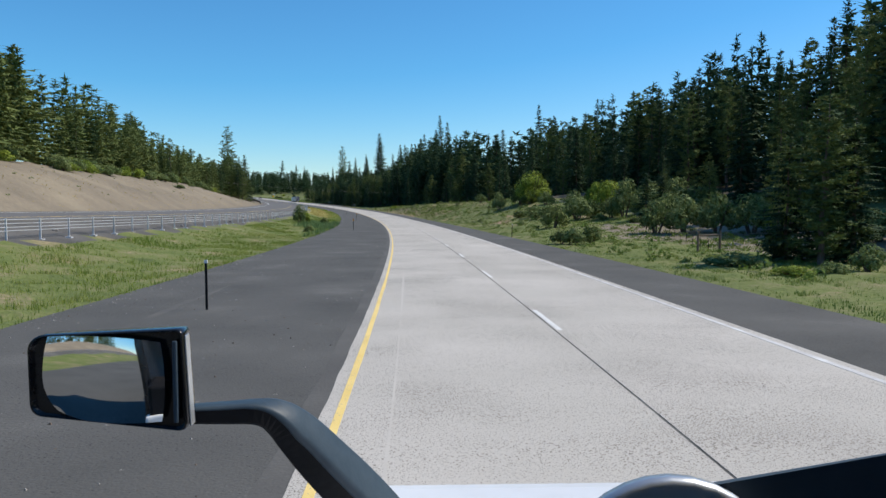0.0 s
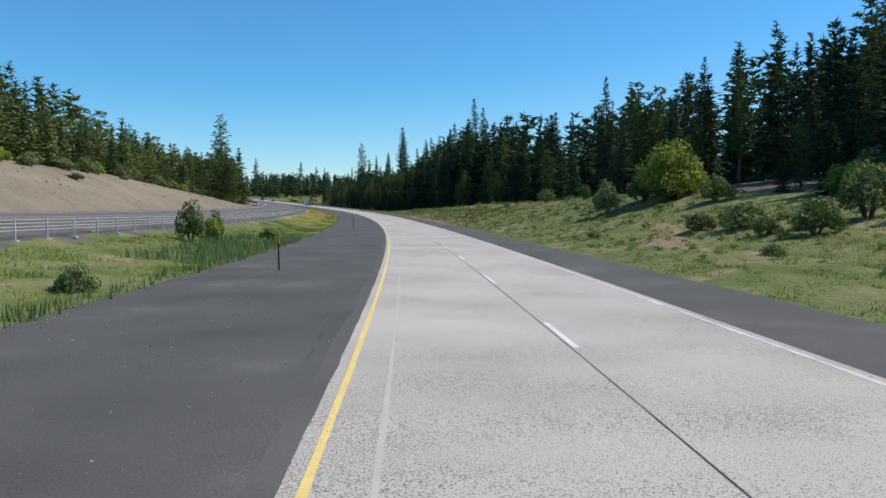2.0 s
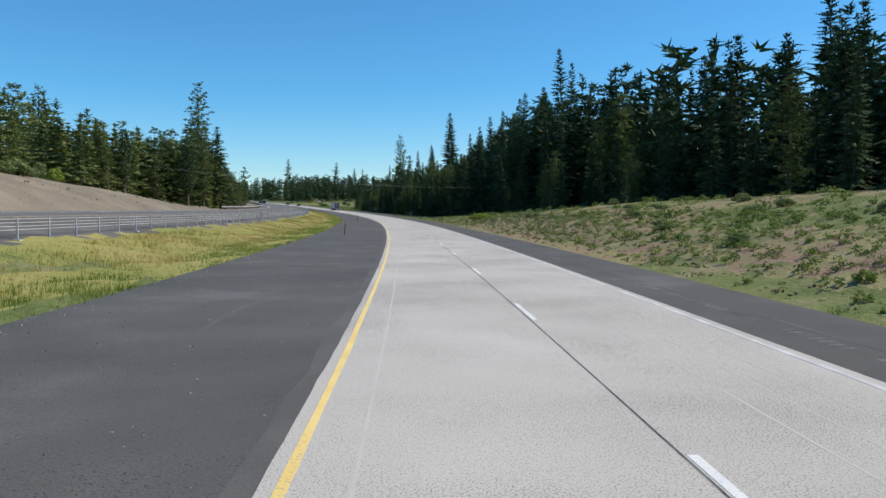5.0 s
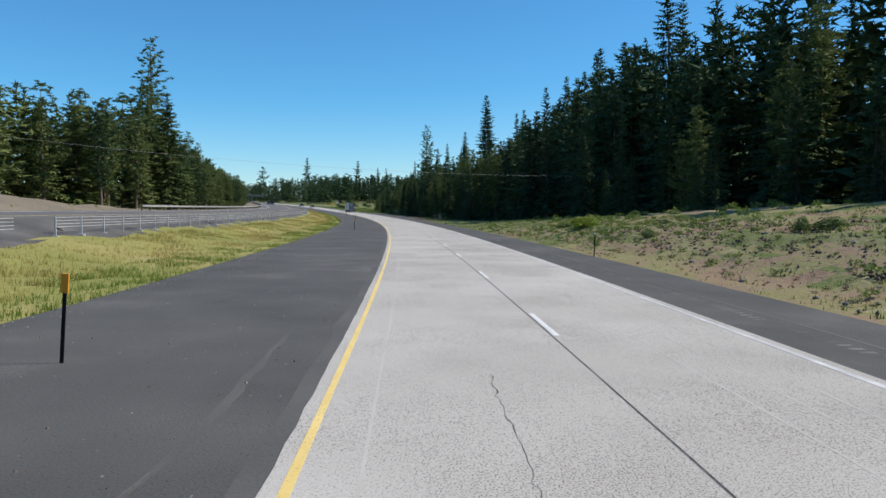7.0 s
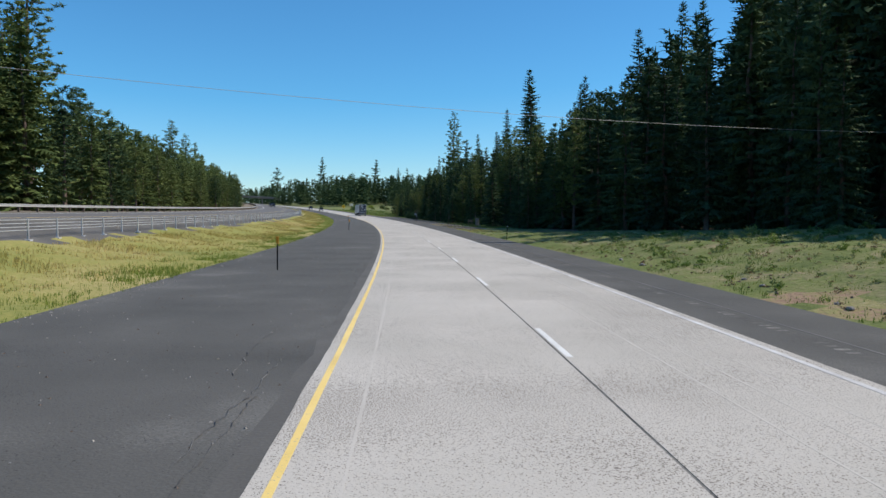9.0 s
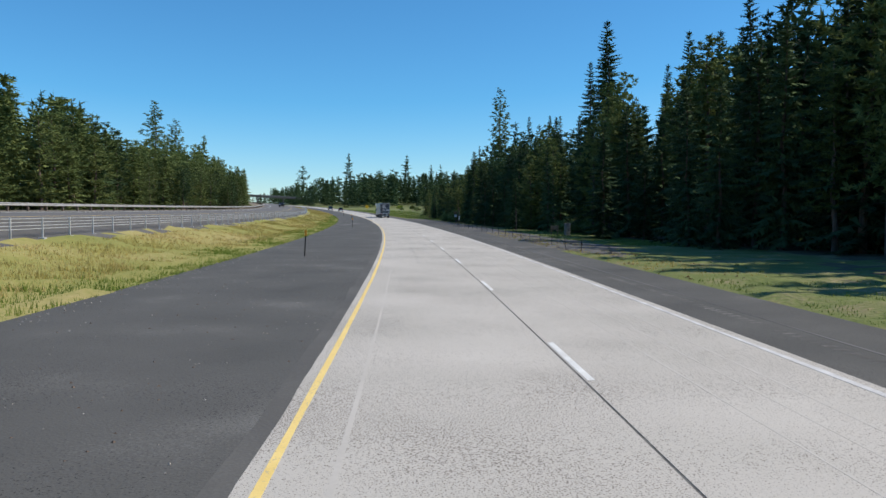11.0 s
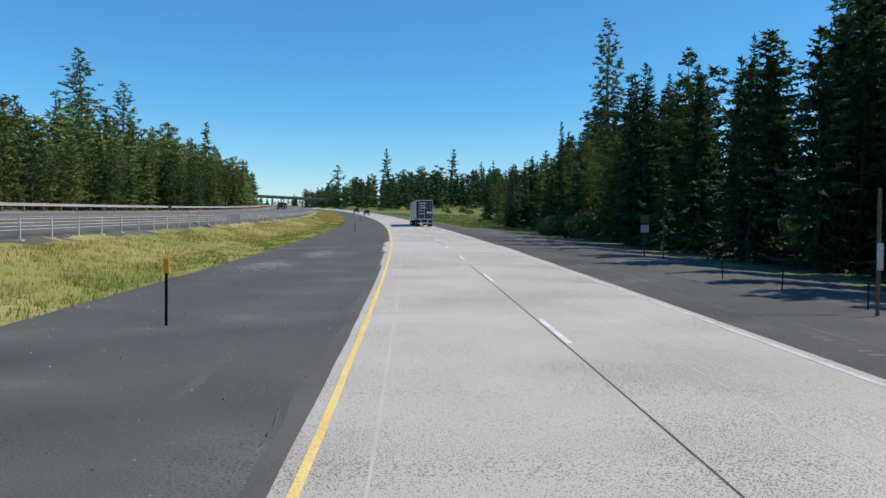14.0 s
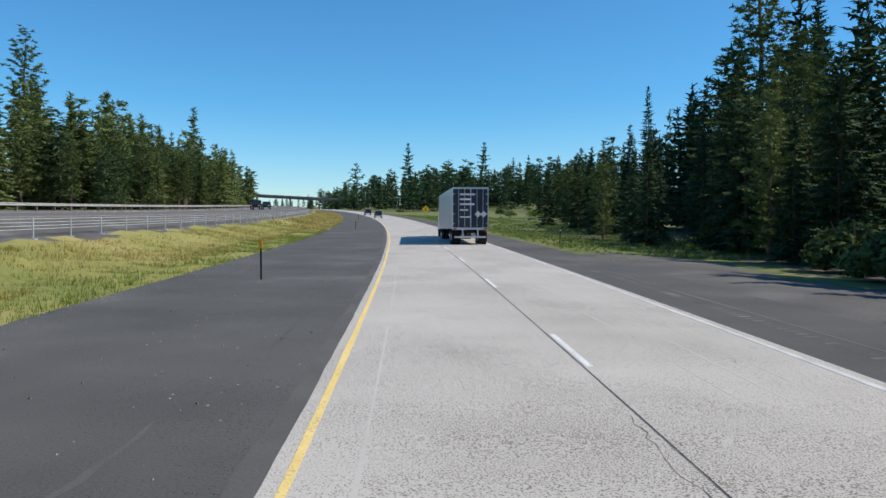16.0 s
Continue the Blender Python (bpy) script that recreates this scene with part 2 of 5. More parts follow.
def box(bm, x, y, z, bevel=0.0, at=None):
    """A box between the pairs x, y, z."""
    m = Matrix.Translation(((x[0] + x[1]) / 2, (y[0] + y[1]) / 2, (z[0] + z[1]) / 2)) @ Matrix.Diagonal((x[1] - x[0], y[1] - y[0], z[1] - z[0], 1))
    g = bmesh.ops.create_cube(bm, size=1, matrix=(at @ m) if at else m)
    if bevel:
        es = list({e for v in g["verts"] for e in v.link_edges})
        bmesh.ops.bevel(bm, geom=es, offset=bevel, segments=2, affect="EDGES", profile=0.6)
    return bm


def boxed(x, y, z, bevel=0.0, at=None):
    return box(bmesh.new(), x, y, z, bevel, at)


def rod(bm, a, b, r, r2=None, n=8):
    a, b = Vector(a), Vector(b)
    d = b - a
    m = Matrix.Translation((a + b) / 2) @ d.to_track_quat("Z", "Y").to_matrix().to_4x4()
    bmesh.ops.create_cone(bm, cap_ends=True, segments=n, radius1=r, radius2=r if r2 is None else r2, depth=d.length, matrix=m)
    return bm


def prism(points, y0, y1, bevel=0.0):
    """A side outline in x (along) and z, drawn out between y0 and y1."""
    bm = bmesh.new()
    a = [bm.verts.new((x, y0, z)) for x, z in points]
    b = [bm.verts.new((x, y1, z)) for x, z in points]
    n = len(points)
    bm.faces.new(a)
    bm.faces.new(b[::-1])
    for i in range(n):
        bm.faces.new((a[(i + 1) % n], a[i], b[i], b[(i + 1) % n]))
    bmesh.ops.recalc_face_normals(bm, faces=bm.faces)
    if bevel:
        bmesh.ops.bevel(bm, geom=list(bm.edges), offset=bevel, segments=2, affect="EDGES", profile=0.6)
    return bm


def thing(name, label, category, m=None, group="", kind=""):
    ob = new(name)
    ob.empty_display_size = 0.2
    if m is not None:
        ob.matrix_basis = m
    return tagged(ob, label, category, group, kind)


def on_road(s, u, dz=0.0, turn=0.0):
    """A pose on the road, x to its right, y along it."""
    x, y, z = (float(v) for v in rd(s, u, dz))
    return pose(x, y, z, 0, 0, turn_at(s) + turn)


def ribbon(name, s0, s1, u0, u1, dz, thick, material, step=4.0, wave=0.0, label="", category="", dzl=None, one_side=False):
    """A strip of paving along the road with a body under it; wave roughens its two edges."""
    n = max(2, int(round((s1 - s0) / step)) + 1)
    s = np.linspace(s0, s1, n)
    rng = np.random.default_rng(int(abs(s0 * 7 + u0 * 13 + u1 * 29)))
    w0 = rng.normal(0, wave, n) if wave else np.zeros(n)
    w1 = rng.normal(0, wave, n) if wave and not one_side else np.zeros(n)
    a = np.stack(rd(s, u0 + w0, dz), 1)
    b = np.stack(rd(s, u1 + w1, dz if dzl is None else dzl), 1)
    lo = np.array((0, 0, thick))
    v = np.concatenate([a, b, b - lo, a - lo])
    i = np.arange(n - 1)
    f = np.concatenate([np.stack([i + k * n, i + ((k + 1) % 4) * n, i + 1 + ((k + 1) % 4) * n, i + 1 + k * n], 1) for k in range(4)])
    ends = np.array([[0, 3 * n, 2 * n, n], [n - 1, 2 * n - 1, 3 * n - 1, 4 * n - 1]])
    ob = new(name, fast(name, v, np.concatenate([f, ends]), material))
    return tagged(ob, label, category, kind="structure")


# ---- ground ----
def lerp(x, pairs):
    return float(np.interp(x, [p[0] for p in pairs], [p[1] for p in pairs]))


def prof(s, u):
    """Height of the ground over the road's level."""
    b = lerp(s, [(210, 1.0), (290, 0.6), (345, 0.0)])
    a17 = lerp(s, [(0, 0.0), (55, 0.1), (100, 0.6), (137, 1.0), (200, 1.3), (245, 1.35), (290, 1.1), (330, 0.7), (372, 0.0), (420, -0.3)])
    a28 = lerp(s, [(0, -0.5), (55, 0.2), (100, 2.4), (137, 4.0), (170, 4.0), (200, 3.5), (245, 3.2), (290, 2.3), (330, 1.3), (372, 0.2), (420, -0.5)])
    a60 = lerp(s, [(0, 4), (60, 6), (150, 7.5), (250, 4), (330, 1.4), (380, 0)])
    a150 = lerp(s, [(0, 16), (150, 20), (250, 13), (380, 2), (600, 1), (900, 6)])
    side = lerp(s, [(300, 0), (360, 1)])
    us = [-900, -200, -100, -60, -50, -44, -38, -34, -32.5, -19, -18, -16, -14, -12, -9.2, -7.2, 0, 7.4, 10.6, 11.6, 13, 17, 28, 60, 150, 900]
    zs = [20 * b + 8, 12 * b + 3, 9 * b + 2.2, 7.4 * b + 2.2 - 0.6 * side, 6.6 * b + 2.3 - 0.7 * side, 4.9 * b + 2.4 - 0.6 * side, 2.3 * b + 2.45 - 0.3 * side, 2.45, 2.3, 1.85, 1.6,
          1.1, 0.75, 0.3, -0.02, -0.06, -0.25, -0.25, -0.12, -0.03, 0.12 * (a17 > 0.1), a17, a28, a60, a150, a150 + 25]
    return np.interp(u, us, zs)


def ground_z(s, u):
    return float(prof(s, u)) + float(np.interp(s, _s, _z))


GS = np.concatenate([np.arange(-390, -60, 30), np.arange(-60, -10, 2.5), np.arange(-10, 620, 1.25), np.arange(620, 640, 2.5), np.arange(640, 1000, 10), np.arange(1000, 2590, 60)])
GU = np.array([-900, -500, -300, -200, -150, -120, -100, -80, -70, -60, -55, -50, -47, -44, -42, -40, -38, -36, -34, -32.5, -31, -25, -19, -18, -17, -16, -15, -14, -13, -12, -11, -10, -9.2,
               -8.4, -7.8, -7.2, -6, 0, 7.4, 10.3, 10.6, 11.0, 11.6, 12.2, 13, 13.5, 14, 14.5, 15, 15.5, 16, 16.5, 17, 17.5, 18, 18.75, 19.5, 20.25, 21, 22, 23, 24, 25, 26.5, 28, 32, 38, 45, 52, 60, 75, 90, 120, 150, 250, 450, 900])
gv = np.empty((len(GS), len(GU), 3))
rng = np.random.default_rng(3)
for i, s in enumerate(GS):
    z = prof(s, GU)
    rough = np.where((GU < -7.5) & (GU > -16.5), 0.06, 0) + np.where(GU > 11.5, 0.05 if s < 372 else 0.015, 0) + np.where(GU < -34, 0.10, 0)
    x, y, h = rd(s, GU)
    gv[i] = np.stack([x, y, h + z + rng.normal(0, 1, len(GU)) * rough], 1)
ii, jj = np.meshgrid(np.arange(len(GS) - 1), np.arange(len(GU) - 1), indexing="ij")
q = (ii * len(GU) + jj).ravel()
gf = np.stack([q, q + 1, q + len(GU) + 1, q + len(GU)], 1)
ground_me = fast("ground", gv.reshape(-1, 3), gf, M_GROUND, True)
for m in (M_TAN, M_GRAVEL, M_TURF, M_LAWN, M_FLOOR):
    ground_me.materials.append(m)
fs = ((GS[:-1] + GS[1:]) / 2)[:, None] + rng.normal(0, 1.5, (len(GS) - 1, len(GU) - 1))
fu = ((GU[:-1] + GU[1:]) / 2)[None, :] + np.clip(rng.normal(0, 0.25, fs.shape), -0.5, 0.5)
wavy = np.array([[noise.noise(Vector((a * 0.11, b * 0.35, 3.0))) for a, b in zip(ra, rb)] for ra, rb in zip(fs, fu)])
fs = fs + wavy * 14
edge = ((GU[:-1] + GU[1:]) / 2)[None, :] + np.zeros(fs.shape)
fu = np.where((edge > 10.2) & (edge < 12.2), edge, np.where(fu > 11.4, np.maximum(11.41, fu + wavy * 2.2), fu))
kind_of = np.select([fu < -62, fu < -32, fu < -15.6, (fu < 0) & (fs < 180), fu < 0, fu < 11.1, (fu < 17) & (fs > 392) & (fs < 545), (fu > 17) & (fu < 24) & (fs > 380) & (fs < 470), (fs > 372) & (fs < 610) & (fu > 19), (fs > 28) & (fs < 78) & (fu > 19.5) & (fu < 32), (fs < 92) | (fs > 515), fu > 34, (fs > 300)],
                    [5, 1, 2, 4, 3, 2, 2, 4, 5, 1, 4, 5, 4], 0)
mixed = np.array([[noise.noise(Vector((a * 0.09, b * 0.2, 7.0))) for a, b in zip(ra, rb)] for ra, rb in zip(fs, np.broadcast_to(fu, fs.shape))])
cut = (fs > 172) & (fs < 265) & (fu < 17)
kind_of = np.where((kind_of == 0) & (mixed > np.where(cut, 0.28, np.where(fs < 205, -0.3, 0.1))), 4, kind_of)
ground_me.polygons.foreach_set("material_index", kind_of.ravel().astype(np.int32))
ground = new("ground", ground_me)
tagged(ground, "dry tan soil and grass verge sloping beside the road", "ground", kind="structure")

# ---- roads ----
ROAD = (-300, 1400)
ribbon("road_left_lane", *ROAD, -0.18, 3.665, 0.0, 0.2, M_CONC, 0.7, 0.007, one_side=True, label="worn pale grey concrete lane of the highway", category="road")
ribbon("road_right_lane", *ROAD, 3.70, 7.55, 0.0, 0.2, M_CONC, 4, label="worn pale grey concrete lane of the highway", category="road")
ribbon("joint", *ROAD, 3.645, 3.715, -0.006, 0.05, M_JOINT, 0.6, 0.007, "dark tar-filled joint between the concrete lanes", "joint")
ribbon("shoulder_left", *ROAD, -7.4, -0.02, -0.012, 0.2, M_ASPH, 3, 0.0, "broad dark old asphalt shoulder beside the yellow line", "shoulder", dzl=-0.012)
ribbon("shoulder_seam", *ROAD, -0.45, -0.06, -0.007, 0.02, M_ASPH3, 1.5, 0.03, "paler asphalt strip along the concrete edge", "shoulder")
ribbon("shoulder_right", *ROAD, 7.555, 10.75, -0.012, 0.2, M_ASPH, 3, 0.0, "dark old asphalt shoulder with rumble strip", "shoulder")
ribbon("shoulder_seam", 130, 560, 9.0, 9.06, -0.008, 0.004, M_ASPH2, 3, 0.02, "thin pale seam along the right shoulder", "shoulder")
ribbon("yellow_edge_line", *ROAD, -0.02, 0.08, 0.004, 0.004, M_YELLOW, 2, 0.006, "solid yellow painted edge line", "road line")
ribbon("white_edge_line", *ROAD, 7.24, 7.36, 0.004, 0.004, M_WORN_WHITE, 3, 0.008, "worn solid white painted edge line", "road line")
ribbon("opposite_road", *ROAD, -32.2, -19.2, 2.34, 0.3, M_ASPH2, 5, 0.0, "grey asphalt carriageway of the opposite direction", "road", dzl=1.98)
ribbon("opposite_white_line", *ROAD, -30.1, -29.9, 2.29, 0.01, M_WHITE, 5, 0.0, "white edge line of the opposite carriageway", "road line")
ribbon("opposite_yellow_line", *ROAD, -21.6, -21.48, 2.058, 0.01, M_YELLOW, 5, 0.0, "yellow edge line of the opposite carriageway", "road line")

dash = None
k0 = -3
for k in range(k0, 62):
    s = 2.55 + 12.192 * k
    p = np.stack([np.stack(rd(np.array([s, s + 3.05]), u, 0.004), 1) for u in (3.73, 3.84)])
    o = p.mean((0, 1))
    v = np.array([p[0, 0], p[1, 0], p[1, 1], p[0, 1]]) - o
    v = np.concatenate([v, v - np.array((0, 0, 0.0035))])
    ob = new("lane_dash", fast("lane_dash", v, [[0, 1, 2, 3], [4, 7, 6, 5], [0, 4, 5, 1], [1, 5, 6, 2], [2, 6, 7, 3], [3, 7, 4, 0]], M_DASH))
    ob.location = o
    tagged(ob, "white painted lane dash on the concrete", "road line", "lane dashes", "structure")


# ---- trees ----
def bough(rng, pts, foot, out, length, drop, g):
    """A flat drooping fir bough: saw-toothed sprays off both sides of it and a hanging fringe below."""
    n = max(2, int(length / (0.40 * g)))
    side = np.array((-out[1], out[0], 0.0))
    fwd = np.array((out[0], out[1], 0.0))
    reach = min(0.95, 0.26 * length + 0.18) * math.sqrt(g)
    lean = rng.uniform(-0.25, 0.25)

    def at(t):
        return foot + out * (length * t) + np.array((0, 0, length * drop * (-t * t + 0.35 * t ** 4)))

    start = 0 if length < 1.5 * g else 0.14
    for j in range(n):
        t0, t1 = start + (1 - start) * j / n, start + (1 - start) * (j + 1.15) / n
        a, b = at(t0), at(min(t1, 1.0))
        tm = (t0 + t1) / 2
        w = reach * (1.05 - min(1.0, tm)) ** 0.55 * (0.55 + 0.45 * min(1.0, tm * 4))
        for sg in (-1, 1):
            k = w * rng.uniform(0.6, 1.25)
            pts += [a, b, (a + b) / 2 + fwd * k * rng.uniform(0.3, 0.8) + side * sg * k + np.array((0, 0, k * (-rng.uniform(0.12, 0.75) + lean * sg)))]
        k = w * rng.uniform(0.45, 1.0)
        pts += [a, b, (a + b) / 2 + fwd * k * rng.uniform(0.0, 0.5) + side * rng.uniform(-0.2, 0.2) + np.array((0, 0, -k))]
    tip = at(1.0)
    s = side * 0.11 * g
    pts += [tip - s - fwd * 0.12, tip + s - fwd * 0.12, tip + fwd * 0.30 * g + np.array((0, 0, rng.uniform(-0.15, 0.1)))]


def tuft(rng, pts, c, r, n, g):
    """A flattened cloud of long needles at the end of a pine's twig."""
    for q in range(n):
        d = rng.normal(0, 1, 3)
        d /= np.linalg.norm(d)
        d[2] = d[2] * 0.55 + 0.15
        s = np.cross(d, rng.normal(0, 1, 3))
        s *= 0.10 * g / (np.linalg.norm(s) + 0.01)
        p = c + d * r * 0.12
        pts += [p + s, p - s, c + d * r * rng.uniform(0.75, 1.25)]


def crown(seed, tall, wide, bare, whorls, limbs, drop, shape, power=0.72, g=1.0):
    """A conifer's crown as an array of triangle corners; g is the size of its sprays."""
    rng = np.random.default_rng(seed)
    pts = []
    for i in range(whorls):
        t = (i + rng.uniform(-0.35, 0.35)) / (whorls - 1)
        t = min(max(t, 0.0), 0.985)
        z = tall * (bare + (1 - bare) * t)
        a0 = rng.uniform(0, 6.28)
        if shape == "pine":
            r = wide * (0.5 + 0.5 * math.sin(math.pi * min(1, t * 0.8 + 0.1))) * (1 - 0.72 * t ** 4) * rng.uniform(0.6, 1.2)
            m = max(3, int(limbs * (0.55 + 0.2 * (1 - t))))
            for k in range(m):
                if rng.random() < 0.16:
                    continue
                a = a0 + 6.283 * k / m + rng.uniform(-0.5, 0.5)
                ln = r * rng.uniform(0.55, 1.15)
                out = np.array((math.cos(a), math.sin(a), rng.uniform(-0.18, 0.22) + 0.35 * t))
                foot = np.array((0, 0, z))
                for q in range(max(1, round(ln / (0.80 * g)))):
                    f = rng.uniform(0.35, 1.0) if q else 1.0
                    c = foot + out * ln * f + np.array((0, 0, 0.12 * ln * f * f)) + rng.normal(0, 0.2 * g, 3)
                    tuft(rng, pts, c, rng.uniform(0.55, 0.85) * g * (1.0 if t < 0.9 else 0.75), 17 if g < 1.5 else 9, g)
        else:
            r = wide * (1 - t) ** power * rng.uniform(0.78, 1.12) + 0.30
            m = max(4, int(limbs * (0.62 + 0.38 * (1 - t))))
            for k in range(m):
                if rng.random() < 0.08:
                    continue
                a = a0 + 6.283 * k / m + rng.uniform(-0.4, 0.4)
                ln = max(0.3, r * rng.uniform(0.70, 1.16))
                out = np.array((math.cos(a), math.sin(a), rng.uniform(-0.12, 0.12) + 0.02 + 0.5 * t * t))
                bough(rng, pts, np.array((0, 0, z + rng.normal(0, 0.18))), out, ln, drop * rng.uniform(0.6, 1.3), g)
    top = np.array((0, 0, tall))
    if shape == "pine":
        for k in range(4):
            tuft(rng, pts, top + rng.normal(0, 0.28, 3) * g - np.array((0, 0, 0.35)), 0.6 * g, 10 if g < 1.5 else 6, g)
    else:
        for k in range(7):
            a, q = 2.4 * k, np.array((0, 0, -0.16 * k * g))
            d = np.array((math.cos(a) * (0.10 + 0.06 * k), math.sin(a) * (0.10 + 0.06 * k), 0.30)) * g
            s = np.array((-math.sin(a), math.cos(a), 0)) * 0.09 * g
            pts += [top + q - s - np.array((0, 0, 0.3 * g)), top + q + s - np.array((0, 0, 0.3 * g)), top + q + d]
    # twigs and needles close to the stem, in the shade of the crown
    for k in range(int(260 / g)):
        t = rng.uniform(0, 0.92)
        rr = wide * (0.45 * (1 - t) ** 0.8 if shape == "fir" else 0.30 * math.sin(math.pi * min(1, t * 0.8 + 0.15))) * math.sqrt(rng.uniform(0, 1))
        a = rng.uniform(0, 6.28)
        p = np.array((math.cos(a) * rr, math.sin(a) * rr, tall * (bare + (0.95 - bare) * t)))
        d = rng.normal(0, 1, 3)
        d *= 0.75 * math.sqrt(g) / np.linalg.norm(d)
        s = np.cross(d, rng.normal(0, 1, 3))
        s *= 0.20 * math.sqrt(g) / (np.linalg.norm(s) + 0.01)
        pts += [p + s, p - s, p + d]
    return np.array(pts)


def trunk_mesh(seed, tall, r, snags, bare):
    rng = np.random.default_rng(seed + 77)
    bm = bmesh.new()
    z, off = 0.0, Vector((0, 0, -0.5))
    rings = 7
    pts = [Vector((rng.normal(0, 0.012) * tall * (i > 0) * 0.5, rng.normal(0, 0.012) * tall * (i > 0) * 0.5, tall * 0.97 * i / rings)) for i in range(rings + 1)]
    pts[0] = off
    prev = None
    for i, p in enumerate(pts):
        rr = r * (1 - 0.93 * i / rings) * (1.25 if i == 0 else 1)
        ring = [bm.verts.new(p + Vector((math.cos(a) * rr, math.sin(a) * rr, 0))) for a in (k * 6.2832 / 8 for k in range(8))]
        if prev:
            for k in range(8):
                bm.faces.new((prev[k], prev[(k + 1) % 8], ring[(k + 1) % 8], ring[k]))
        prev = ring
    bm.faces.new(prev)
    for k in range(snags):
        h = tall * rng.uniform(0.12, 0.9)
        a = rng.uniform(0, 6.28)
        ln = tall * rng.uniform(0.04, 0.09)
        rod(bm, (0, 0, h), (math.cos(a) * ln, math.sin(a) * ln, h + ln * rng.uniform(-0.2, 0.35)), r * 0.11, 0.01, 4)
    return bm


PROTO = {}
for key, kind_, seed, tall, wide, bare, whorls, limbs, drop, power in (
        ("fir_a", "fir", 1, 20, 4.3, 0.03, 34, 8, 0.30, 0.80), ("fir_b", "fir", 2, 20, 3.7, 0.06, 36, 8, 0.36, 0.7), ("fir_c", "fir", 3, 20, 4.5, 0.03, 33, 8, 0.25, 0.62),
        ("fir_d", "fir", 9, 20, 2.9, 0.10, 38, 7, 0.42, 0.75),
        ("pine_a", "pine", 4, 20, 3.5, 0.22, 26, 8, 0, 0), ("pine_b", "pine", 5, 20, 2.9, 0.34, 24, 8, 0, 0), ("pine_c", "pine", 6, 20, 4.0, 0.08, 28, 8, 0, 0),
        ("fir_tall", "fir", 12, 38, 5.2, 0.06, 62, 8, 0.34, 0.72), ("pine_tall", "pine", 13, 38, 4.4, 0.20, 44, 8, 0, 0)):
    v = crown(seed, tall, wide, bare, whorls, limbs, drop, kind_, power, 1.0 if tall < 30 else 1.15)
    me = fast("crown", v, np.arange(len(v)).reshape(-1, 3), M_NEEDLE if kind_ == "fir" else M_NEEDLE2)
    PROTO[key] = (me, part("trunk", trunk_mesh(seed, tall, (0.26 if kind_ == "fir" else 0.30) * tall / 20, 14 if kind_ == "fir" else 22, bare), M_BARK).data, kind_, tall)
    bpy.data.objects.remove(bpy.data.objects["trunk"])

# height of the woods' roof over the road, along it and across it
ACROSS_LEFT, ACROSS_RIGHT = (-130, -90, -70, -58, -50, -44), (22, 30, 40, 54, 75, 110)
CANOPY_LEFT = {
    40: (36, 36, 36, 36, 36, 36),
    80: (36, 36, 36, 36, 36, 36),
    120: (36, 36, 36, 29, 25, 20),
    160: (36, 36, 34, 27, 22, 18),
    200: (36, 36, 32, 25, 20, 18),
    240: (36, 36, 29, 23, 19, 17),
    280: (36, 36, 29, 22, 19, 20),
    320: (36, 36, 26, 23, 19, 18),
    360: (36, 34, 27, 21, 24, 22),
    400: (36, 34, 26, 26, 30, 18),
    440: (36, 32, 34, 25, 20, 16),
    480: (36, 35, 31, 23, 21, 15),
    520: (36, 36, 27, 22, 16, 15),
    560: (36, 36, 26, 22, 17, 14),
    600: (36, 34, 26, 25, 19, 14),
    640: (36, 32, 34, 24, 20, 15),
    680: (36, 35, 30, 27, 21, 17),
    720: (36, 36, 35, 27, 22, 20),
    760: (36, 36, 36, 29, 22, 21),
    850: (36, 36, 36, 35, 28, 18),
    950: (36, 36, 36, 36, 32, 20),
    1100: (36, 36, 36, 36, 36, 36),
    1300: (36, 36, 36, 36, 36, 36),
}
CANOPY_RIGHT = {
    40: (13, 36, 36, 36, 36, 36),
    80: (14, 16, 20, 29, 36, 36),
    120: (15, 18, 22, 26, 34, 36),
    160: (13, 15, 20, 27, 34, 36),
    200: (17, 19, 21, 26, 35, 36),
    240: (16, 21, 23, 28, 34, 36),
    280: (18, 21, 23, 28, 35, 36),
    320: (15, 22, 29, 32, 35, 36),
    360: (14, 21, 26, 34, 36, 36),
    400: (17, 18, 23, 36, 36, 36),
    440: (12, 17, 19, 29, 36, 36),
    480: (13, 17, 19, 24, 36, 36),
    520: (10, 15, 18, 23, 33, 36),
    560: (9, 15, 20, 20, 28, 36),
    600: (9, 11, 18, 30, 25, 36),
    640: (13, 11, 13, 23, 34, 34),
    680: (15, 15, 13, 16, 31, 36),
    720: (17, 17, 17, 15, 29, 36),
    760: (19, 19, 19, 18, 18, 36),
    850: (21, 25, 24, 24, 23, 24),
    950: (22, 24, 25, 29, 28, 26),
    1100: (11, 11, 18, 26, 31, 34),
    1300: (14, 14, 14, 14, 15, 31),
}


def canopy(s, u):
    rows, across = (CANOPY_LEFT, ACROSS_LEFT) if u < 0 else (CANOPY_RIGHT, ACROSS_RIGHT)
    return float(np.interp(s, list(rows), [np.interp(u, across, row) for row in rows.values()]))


TREE_RNG = random.Random(11)
FIRS = ("fir_a", "fir_b", "fir_c", "fir_d", "fir_c", "fir_b")
PINES = ("pine_a", "pine_c", "pine_c")
BEHIND = []


